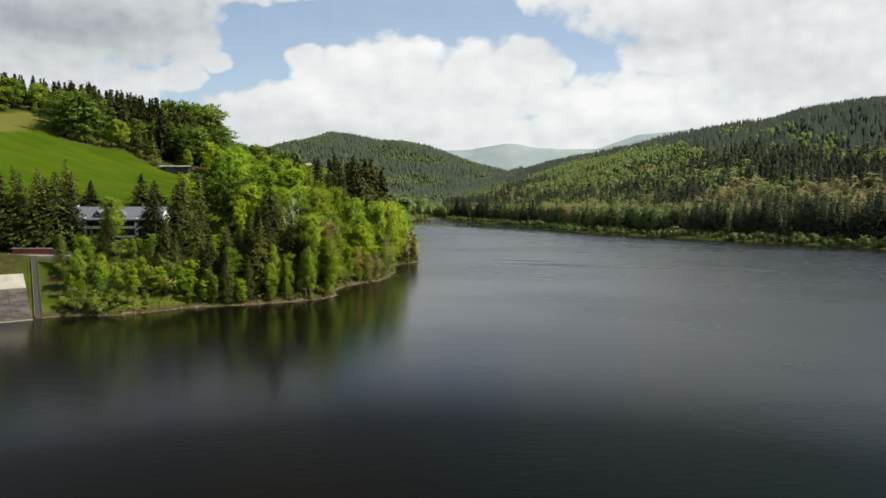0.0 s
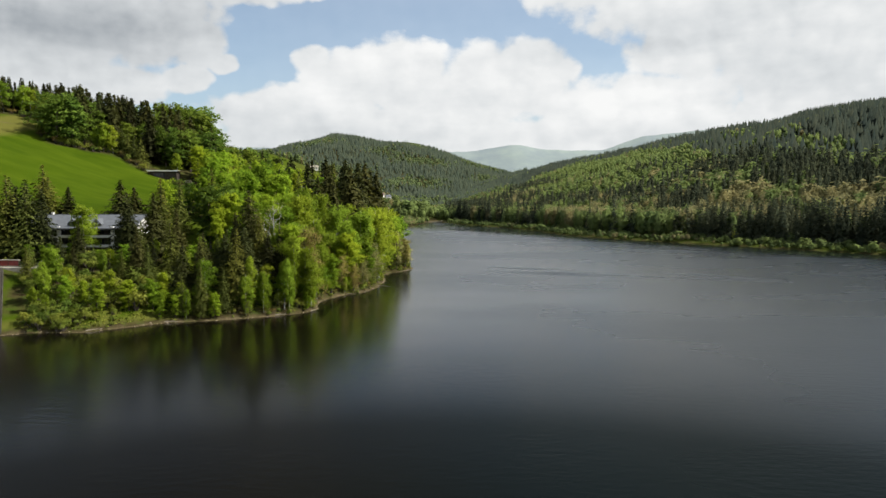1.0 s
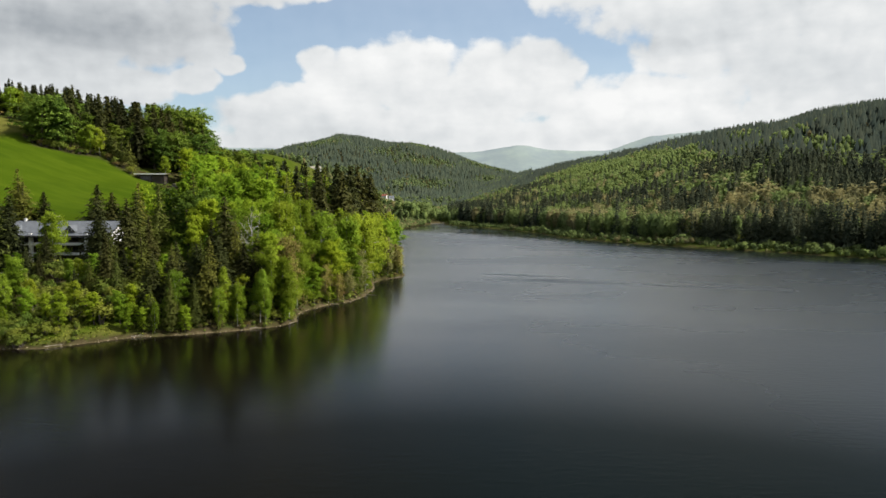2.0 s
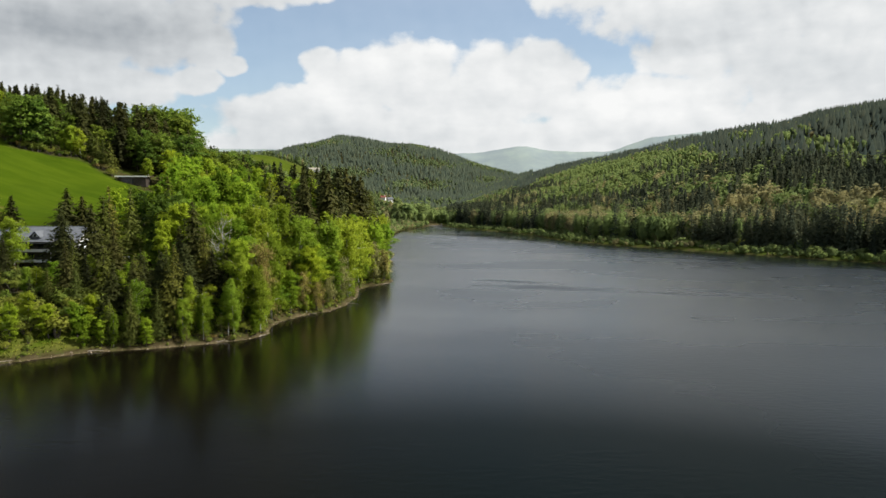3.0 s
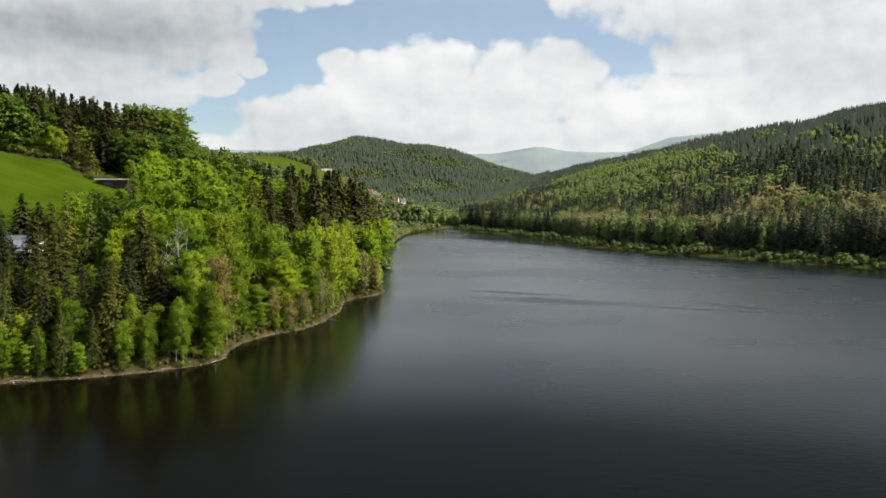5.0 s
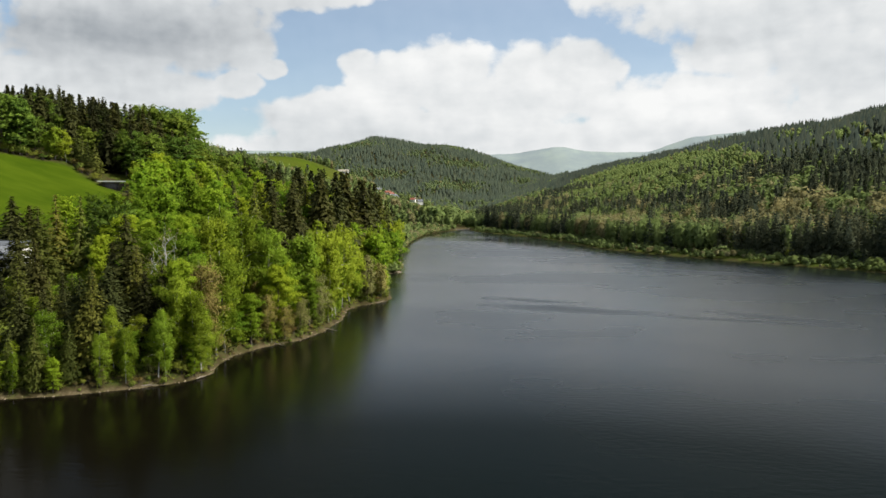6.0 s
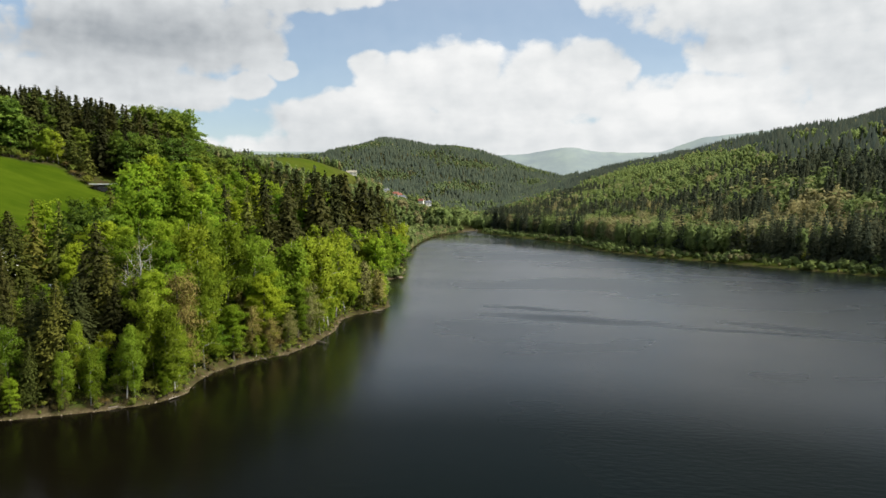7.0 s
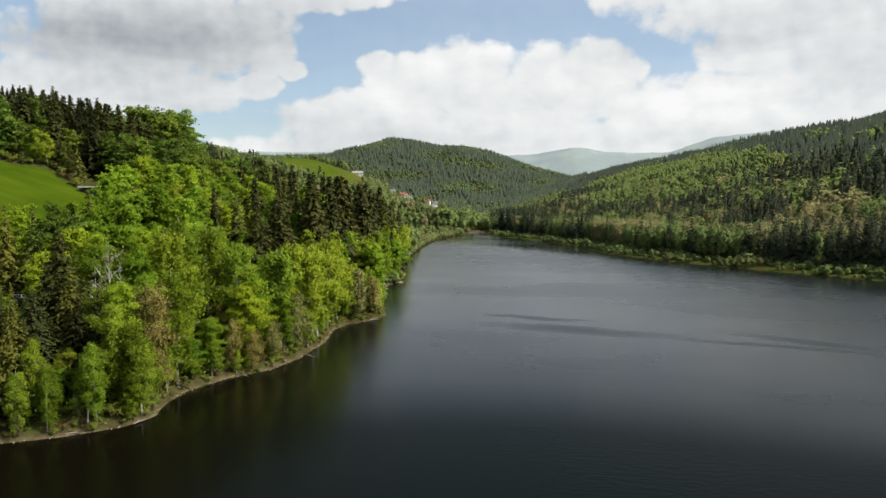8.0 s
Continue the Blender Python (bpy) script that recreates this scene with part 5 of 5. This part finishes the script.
def block(bm, x0, x1, y0, y1, z0, z1, edge=0.0):
    made = bmesh.ops.create_cube(bm, size=1, matrix=Matrix.LocRotScale(((x0 + x1) / 2, (y0 + y1) / 2, (z0 + z1) / 2), None, (x1 - x0, y1 - y0, z1 - z0)))
    if edge:
        bmesh.ops.bevel(bm, geom=list({e for v in made["verts"] for e in v.link_edges}), offset=edge, segments=2, affect="EDGES")
    return bm


def slab(x0, x1, y0, y1, z0, z1, edge=0.0):
    return block(bmesh.new(), x0, x1, y0, y1, z0, z1, edge)


def prism(profile, x0, x1):
    """A solid from a closed outline in y and z, drawn out along x."""
    bm = bmesh.new()
    a = [bm.verts.new((x0, y, z)) for y, z in profile]
    b = [bm.verts.new((x1, y, z)) for y, z in profile]
    n = len(profile)
    bm.faces.new(a)
    bm.faces.new(b[::-1])
    for i in range(n):
        bm.faces.new((a[i], b[i], b[(i + 1) % n], a[(i + 1) % n]))
    bmesh.ops.recalc_face_normals(bm, faces=bm.faces)
    return bm


def window(parent, x, y, z, w, h, name="window"):
    """A framed pane set into a wall that faces -y."""
    bm = bmesh.new()
    t = 0.09
    for a in ((x - w / 2, x + w / 2, z, z + t), (x - w / 2, x + w / 2, z + h - t, z + h), (x - w / 2, x - w / 2 + t, z + t, z + h - t),
              (x + w / 2 - t, x + w / 2, z + t, z + h - t), (x - 0.035, x + 0.035, z + t, z + h - t)):
        block(bm, a[0], a[1], y - 0.06, y + 0.05, a[2], a[3])
    frame_ob = part(name, bm, M_TIMBER, parent, "dark window frame")
    part("pane", slab(x - w / 2 + t, x + w / 2 - t, y - 0.01, y + 0.02, z + t, z + h - t), M_PANE, frame_ob, "dark glass pane")


def build_guest_house():
    """Three-storeyed white house with galleries, grey roof and four small gables."""
    h = thing("guest_house", "long white three-storey house with grey roof and galleries", "house", pose(-99.3, 193, 11.4, 0, 0, 0))
    x0, x1, eave, ridge = -15.2, 15.2, 8.5, 11.4
    part("wall", prism([(1.6, -1.5), (11, -1.5), (11, eave), (6.0, ridge - 0.15), (1.6, eave)], x0, x1), M_PLASTER, h)
    part("gallery_back", slab(x0 + 0.3, x1 - 0.3, 1.5, 1.62, 0.0, eave - 0.1), M_TIMBER, h, "dark timber cladding behind the galleries")
    t = 0.16
    for name, y_in, y_out in (("roof", 6.0, -0.9), ("roof", 6.0, 12.4)):
        slope = (ridge - eave) / 4.9
        z_out = ridge - slope * abs(y_out - y_in)
        part(name, prism([(y_in, ridge), (y_out, z_out), (y_out, z_out + t), (y_in, ridge + t)], x0 - 0.8, x1 + 0.8), M_ROOF, h, "grey sheet roof slope")
    part("ridge_cap", slab(x0 - 0.8, x1 + 0.8, 5.85, 6.15, ridge + t - 0.03, ridge + t + 0.07), M_ROOF, h)
    part("eave_board", slab(x0 - 0.8, x1 + 0.8, -0.97, -0.9, eave - 1.0, eave - 0.72), M_TIMBER, h, "dark eave board")
    for z in (2.6, 5.3):
        part("gallery_floor", slab(x0, x1, 0.0, 1.5, z - 0.22, z), M_CONCRETE, h)
        part("parapet", slab(x0, x1, -0.1, 0.02, z - 0.2, z + 0.55, 0.02), M_PLASTER, h, "white gallery parapet")
        part("hand_rail", slab(x0, x1, -0.12, 0.04, z + 0.85, z + 0.92), M_TIMBER, h)
    for x in (-14.75, -6.2, 9.1, 14.75):
        part("post", slab(x - 0.42, x + 0.42, -0.15, 0.7, -0.3, eave - 0.2, 0.03), M_PLASTER, h, "white square post")
    for z in (0.55, 3.3, 6.0):
        for k in range(11):
            window(h, -13.2 + 2.64 * k, 1.49, z, 1.5, 1.45)
    part("door", slab(-2.6, -1.5, 1.4, 1.49, 0.0, 2.1, 0.02), M_RED, h, "red entrance door")
    for x in (-11.0, -2.4, 4.4, 12.0):
        d = part("dormer", prism([(0.6, 8.9), (3.6, 8.9), (3.6, 9.9), (0.6, 9.8)], x - 0.6, x + 0.6), M_PLASTER, h, "small white gable with steep dark roof")
        for s in (-1, 1):
            bm = bmesh.new()
            pts = [(x, 10.5), (x + s * 1.45, 9.0), (x + s * 1.45, 8.78), (x, 10.25)]
            for y in (0.3, 4.2):
                for px, pz in pts:
                    bm.verts.new((px, y, pz))
            bm.verts.ensure_lookup_table()
            v = bm.verts
            for f in ((0, 1, 2, 3), (7, 6, 5, 4), (0, 4, 5, 1), (1, 5, 6, 2), (2, 6, 7, 3), (3, 7, 4, 0)):
                bm.faces.new([v[i] for i in f])
            part("dormer_roof", bm, M_ROOF, d, "dark roof slope of the gable")
        part("gable_window", slab(x - 0.3, x + 0.3, 0.55, 0.62, 9.0, 9.65), M_PANE, d, "dark gable window")
    part("chimney", slab(-11.4, -10.8, 5.6, 6.3, ridge - 0.5, ridge + 0.8, 0.03), M_PLASTER, h, "white plastered chimney")
    part("terrace", slab(x0 - 1, x1 + 1, -4.0, 1.6, -0.6, 0.0, 0.03), M_PALE, h, "pale concrete terrace")
    part("terrace_kerb", slab(x0 - 1, x1 + 1, -4.25, -4.0, -0.7, 0.35, 0.03), M_PALE, h)
    for k in range(12):
        part("rail_post", slab(-15.8 + k * 2.87, -15.72 + k * 2.87, -4.16, -4.08, 0.35, 1.3), M_TIMBER, h)
    part("terrace_rail", slab(x0 - 1, x1 + 1, -4.16, -4.08, 1.26, 1.34), M_TIMBER, h)


def build_barn():
    """Low dark hay shed with a pale flat roof on the meadow's edge."""
    z = float(land(np.array([-120.0]), np.array([300.0]))[0][0])
    b = thing("shed", "low dark timber shed with pale sheet roof on meadow", "shed", pose(-120.3, 297, z + 0.1, 0, 0, 4))
    for x0, x1, y0, y1 in ((-5.6, 5.6, 0, 0.12), (-5.6, 5.6, 5.0, 5.12), (-5.6, -5.48, 0.12, 5.0), (5.48, 5.6, 0.12, 5.0)):
        part("wall", slab(x0, x1, y0, y1, -1.6, 2.6), M_TIMBER, b, "dark board wall")
    for k in range(15):
        part("batten", slab(-5.5 + k * 0.78, -5.42 + k * 0.78, -0.05, 0.0, -0.4, 2.6), M_TIMBER, b)
    # flat dark sheet in place of the shade inside the open bay
    part("bay_shade_sheet", slab(-3.9, 0.6, -0.03, -0.003, 0.0, 1.9), M_PANE, b, "dark sheet standing for the shaded open bay")
    part("roof", prism([(-1.1, 2.62), (6.0, 3.05), (6.0, 3.2), (-1.1, 2.8)], -6.6, 6.6), M_PALE, b, "pale sheet roof")
    # roof edge in white, sunlight on it put into the colour
    part("sunlit_fascia", slab(-6.6, 6.6, -1.2, -1.1, 2.5, 3.0), M_PLASTER, b, "roof edge whitened to look sunlit")
    for x in (-5.9, 0.0, 5.9):
        part("post", slab(x - 0.09, x + 0.09, -0.95, -0.77, -1.2, 2.64), M_TIMBER, b)
    w = thing("wood_pile", "stacked grey firewood beside the shed", "wood pile", pose(-110.5, 299.5, float(land(np.array([-110.5]), np.array([299.5]))[0][0]), 0, 0, 8))
    rng = np.random.RandomState(3)
    for r in range(4):
        for k in range(9 - r):
            bm = bmesh.new()
            bmesh.ops.create_cone(bm, cap_ends=True, segments=7, radius1=0.2, radius2=0.18, depth=1.6 + rng.uniform(-0.2, 0.2),
                                  matrix=pose(-1.8 + 0.42 * k + 0.21 * r, 0, 0.1 + 0.36 * r, 90, 0, 0))
            part("log", bm, M_LOG, w)


def build_revetment():
    """Paved bank of the dam with a stair, hand rail and path above it."""
    along, inland = Vector((-0.8, -0.6, 0)), Vector((-0.6, 0.8, 0))
    foot = Vector((-85.9, 136.2, 0))
    r = thing("revetment", "weathered concrete slab bank sloping into the water", "concrete bank", Matrix.Identity(4))

    def plate(name, s0, s1, d0, d1, z0, z1, thick, mat, parent, label=""):
        bm = bmesh.new()
        top = [foot + along * s + inland * d + Vector((0, 0, z)) for s, d, z in ((s0, d0, z0), (s1, d0, z0), (s1, d1, z1), (s0, d1, z1))]
        v = [bm.verts.new(p) for p in top] + [bm.verts.new(p - Vector((0, 0, thick))) for p in top]
        for f in ((0, 1, 2, 3), (7, 6, 5, 4), (0, 4, 5, 1), (1, 5, 6, 2), (2, 6, 7, 3), (3, 7, 4, 0)):
            bm.faces.new([v[i] for i in f])
        bmesh.ops.recalc_face_normals(bm, faces=bm.faces)
        return part(name, bm, mat, parent, label)

    height = lambda d: -0.25 + 0.41 * d
    for k in range(8):
        for d0, d1 in ((-0.6, 3.0), (3.04, 8.0), (8.04, 13.2)):
            plate("slab", 3.6 * k, 3.6 * k + 3.55, d0, d1, height(d0), height(d1), 0.6, M_CONCRETE, r)
        plate("coping", 3.6 * k, 3.6 * k + 3.58, 13.25, 19.5, height(13.25) + 0.1, height(19.5) + 0.15, 0.7, M_PALE, r, "pale concrete top slab")
    plate("ledge", 0, 29, -0.9, -0.55, 0.12, 0.12, 0.8, M_PALE, r, "pale ledge at the waterline")
    plate("upstand", 8.0, 8.35, 9.0, 13.2, height(9) + 0.9, height(13.2) + 0.6, 1.4, M_CONCRETE, r, "short concrete rib")
    s = thing("stair", "narrow concrete stair climbing the bank with steel rail", "stair", Matrix.Identity(4))
    a, b2 = Vector((-85.4, 137.2, 0.1)), Vector((-100.6, 161.0, 11.0))
    n = 50
    spots = [a.lerp(b2, k / n) for k in range(n + 1)]
    level = 0.1
    for q in spots:
        level = max(level + 0.02, float(land(np.array([q.x]), np.array([q.y]))[0][0]) + 0.3)
        q.z = level
    flat = Vector((b2.x - a.x, b2.y - a.y, 0))
    run = flat.length / n
    flat.normalize()
    side = Vector((flat.y, -flat.x, 0))
    turn = math.degrees(math.atan2(-flat.x, flat.y))
    first = part("step", slab(-0.55, 0.55, -0.05, run + 0.05, -0.9, 0.0), M_CONCRETE, s)
    first.matrix_basis = pose(*spots[0], 0, 0, turn)
    for q in spots[1:]:
        o = new("step", first.data)
        o.parent = s
        o.matrix_basis = pose(*q, 0, 0, turn)
    for e, name in ((-0.65, "string"), (0.65, "string")):
        v, f = tube([q + side * e + Vector((0, 0, 0.05)) for q in spots[::4]], [0.1] * len(spots[::4]), 4)
        o = new(name, mesh_of(name, v, f, M_CONCRETE))
        o.parent = s
        tagged(o, "pale concrete stair edge")
    for q in spots[::6]:
        p = q - side * 0.65
        part("rail_post", slab(p.x - 0.03, p.x + 0.03, p.y - 0.03, p.y + 0.03, p.z, p.z + 1.1), M_STEEL, s)
    v, f = tube([q - side * 0.65 + Vector((0, 0, 1.1)) for q in spots[::6]], [0.035] * len(spots[::6]))
    rail = new("hand_rail", mesh_of("hand_rail", v, f, M_STEEL, True))
    rail.parent = s
    tagged(rail, "steel hand rail")
    # path and red boarded fence at the top of the bank
    z = 11.2
    p = thing("terrace_path", "pale concrete path along the top of the bank", "path", pose(-102, 162.6, z, 0, 0, 0))
    part("paving", slab(-14, 11, -1.3, 0.6, -1.5, 0.0, 0.03), M_PALE, p)
    part("kerb", slab(-14, 11, 0.6, 0.85, -1.5, 0.25, 0.02), M_PALE, p)
    fence = thing("fence", "red board fence panels with pale cap rail", "fence", pose(-102.3, 163.6, z, 0, 0, 0))
    for k in range(4):
        part("panel", slab(-5.2 + 2.45 * k, -2.9 + 2.45 * k, -0.05, 0.05, 0.05, 1.45), M_RED, fence, "red painted board panel")
    for k in range(5):
        part("post", slab(-5.33 + 2.45 * k, -5.2 + 2.45 * k, -0.09, 0.09, -0.6, 1.6), M_TIMBER, fence)
    part("cap_rail", slab(-5.6, 4.8, -0.25, 0.25, 1.5, 1.75, 0.02), M_PALE, fence, "pale cap rail")
    g = thing("railing", "thin grey metal railing beside the path", "railing", pose(-92.2, 163.5, z - 0.1, 0, 0, 0))
    for k in range(6):
        part("post", slab(-5 + 2 * k, -4.94 + 2 * k, -0.03, 0.03, -0.5, 1.1), M_STEEL, g)
    for zz in (0.55, 1.06):
        part("rail", slab(-5, 5.06, -0.025, 0.025, zz, zz + 0.06), M_STEEL, g)


def build_car():
    z = float(land(np.array([-75.0]), np.array([201.0]))[0][0])
    c = thing("parked_car", "white parked hatchback car beside the house", "car", pose(-75, 201, z + 0.02, 0, 0, 25))
    part("body", prism([(-2.0, 0.35), (2.0, 0.35), (2.05, 0.75), (1.75, 0.95), (1.0, 1.0), (0.45, 1.46), (-1.2, 1.5), (-1.9, 1.05), (-2.05, 0.8)], -0.85, 0.85), M_PAINT, c)
    part("windscreen", prism([(0.92, 1.03), (0.50, 1.41), (0.54, 1.43), (0.97, 1.05)], -0.72, 0.72), M_PANE, c, "dark windscreen")
    part("rear_window", prism([(-1.86, 1.12), (-1.30, 1.46), (-1.36, 1.48), (-1.92, 1.14)], -0.72, 0.72), M_PANE, c, "dark rear window")
    for s in (-1, 1):
        part("side_window", prism([(-1.5, 1.02), (0.75, 1.02), (0.35, 1.38), (-1.15, 1.42)], s * 0.853 - 0.006, s * 0.853 + 0.006), M_PANE, c, "dark side window")
        for y in (-1.3, 1.3):
            bm = bmesh.new()
            bmesh.ops.create_cone(bm, cap_ends=True, segments=16, radius1=0.32, radius2=0.32, depth=0.22, matrix=pose(s * 0.78, y, 0.32, 0, 90, 0))
            w = part("wheel", bm, M_RUBBER, c, "black tyre")
            bm = bmesh.new()
            bmesh.ops.create_cone(bm, cap_ends=True, segments=12, radius1=0.19, radius2=0.17, depth=0.24, matrix=pose(s * 0.785, y, 0.32, 0, 90, 0))
            part("rim", bm, M_STEEL, w, "steel rim")


def build_village():
    """Small white houses among the trees far up the valley."""
    def cottage(w, d, h, roof, label):
        c = thing("cottage", label, "house", Matrix.Identity(4), "houses up the valley")
        part("wall", prism([(-d / 2, -2), (d / 2, -2), (d / 2, h), (0, h + d * 0.42), (-d / 2, h)], -w / 2, w / 2), M_PLASTER, c)
        for s in (-1, 1):
            part("roof", prism([(0, h + d * 0.42 + 0.02), (s * (d / 2 + 0.6), h - 0.5), (s * (d / 2 + 0.6), h - 0.28), (0, h + d * 0.42 + 0.25)], -w / 2 - 0.5, w / 2 + 0.5), roof, c)
        part("chimney", slab(w * 0.2, w * 0.2 + 0.7, -0.35, 0.35, h + d * 0.2, h + d * 0.42 + 1.2), M_PLASTER, c)
        for z in (0.8, 3.4):
            for k in range(3):
                if z + 1.4 < h + 0.5:
                    part("window", slab(-w * 0.33 + k * w * 0.33 - 0.6, -w * 0.33 + k * w * 0.33 + 0.6, -d / 2 - 0.04, -d / 2 - 0.005, z, z + 1.4), M_PANE, c, "dark window")
        return c

    red = cottage(9, 7, 4.6, M_TILE, "white two-storey cottage with red tiled roof")
    grey = cottage(10, 7.5, 4.6, M_ROOF, "white two-storey cottage with grey roof")
    long_house = cottage(19, 8, 4.4, M_PALE, "long white house with pale roof on the hillside")
    spots = ((-178, 1272, -20, red), (-168, 1252, 15, red), (-184, 1240, 30, grey), (-160, 1236, 40, red), (-152, 1222, 25, grey),
             (-146, 1205, -25, red), (-158, 1285, 15, grey), (-250, 1250, 12, long_house), (-228, 1262, -15, grey), (-109, 1250, 20, grey),
             (-120, 1235, -10, red), (-205, 1262, 25, red), (-300, 1290, 10, grey))
    used = set()
    for x, y, turn, kind in spots:
        m = pose(x, y, float(land(np.array([x]), np.array([y]))[0][0]) + 0.3, 0, 0, turn)
        if kind in used:
            copy_thing(kind, m)
        else:
            kind.matrix_world = m
            used.add(kind)


def build_shore():
    """Stones, driftwood and a small landing on the water's edge."""
    rng = np.random.RandomState(8)
    base = bmesh.new()
    bmesh.ops.create_icosphere(base, subdivisions=1, radius=1)
    v0 = np.array([v.co[:] for v in base.verts])
    f0 = np.array([[v.index for v in f.verts] for f in base.faces])
    base.free()
    line = LEFT[3:28]
    seg = np.diff(line, axis=0)
    length = np.hypot(seg[:, 0], seg[:, 1])
    verts, faces, n = [], [], 0
    for k in rng.choice(len(seg), 600, p=length / length.sum()):
        t = rng.uniform()
        q = line[k] + t * seg[k]
        nrm = np.array((-seg[k][1], seg[k][0])) / length[k]
        q = q + nrm * rng.normal() * 0.3 + nrm * 0.15
        s = rng.uniform(0.06, 0.16) * (2.2 if rng.uniform() < 0.06 else 1)
        z = max(float(land(q[:1], q[1:])[0][0]), -0.02)
        verts.append(v0 * rng.uniform(0.6, 1.3, 3) * s * (1 + 0.15 * rng.normal(size=(len(v0), 1))) + (q[0], q[1], z))
        faces.append(f0 + n)
        n += len(v0)
    tagged(new("shore_stones", mesh_of("shore_stones", np.concatenate(verts), np.concatenate(faces), M_STONE)), "pale stones scattered along the waterline", "stones", kind="stuff")
    for x, y, turn, ln in ((-17.5, 214, -38, 5.0), (-17.5, 221, 200, 3.2), (-28.6, 166, 70, 2.4), (-36, 160.8, 15, 2.6), (-58, 151.5, 10, 3.0), (-24.5, 196, -35, 3.4), (-12, 258.5, 20, 3.0), (-70, 141.5, 40, 3.5)):
        log = thing("driftwood_log", "bleached fallen log lying at the waterline", "log", pose(x, y, 0.12, 0, -3, turn), "logs on the shore")
        v, f = tube([(0, 0, 0.1), (ln * 0.4, 0.12, 0.08), (ln * 0.75, -0.05, 0.02), (ln, 0.1, -0.06)], [0.13, 0.11, 0.08, 0.03])
        o = new("stem", mesh_of("stem", v, f, M_LOG, True))
        o.parent = log
        for t, a in ((0.35, 0.8), (0.6, -0.9)):
            v, f = tube([(ln * t, 0.1, 0.05), (ln * t + 0.5, 0.1 + a * 0.6, 0.2), (ln * t + 0.9, 0.1 + a, 0.3)], [0.05, 0.035, 0.012], 5)
            o = new("branch", mesh_of("branch", v, f, M_LOG, True))
            o.parent = log
    weir = thing("weir", "low pale concrete weir where the stream enters", "weir", pose(-13, 826, 0.4, 0, 0, 4))
    part("sill", slab(-9, 9, -0.6, 0.6, -1.5, 0.6, 0.05), M_PALE, weir)
    for s in (-1, 1):
        part("wing_wall", slab(s * 9 - 0.6, s * 9 + 0.6, -2.5, 2.5, -1.5, 2.2, 0.05), M_PALE, weir)
    land_z = 0.35
    d = thing("landing_slab", "small pinkish stone landing at the water", "landing", pose(-20.6, 351, land_z - 0.1, 0, 0, -10))
    part("paving", slab(-3.6, 2.2, -2.2, 2.2, -1.6, 0.15, 0.1), M_STONE, d)
    part("step", slab(1.6, 3.0, -1.6, 1.6, -1.6, -0.15, 0.08), M_STONE, d)


build_guest_house()
build_barn()
build_revetment()
build_car()
build_village()
build_shore()
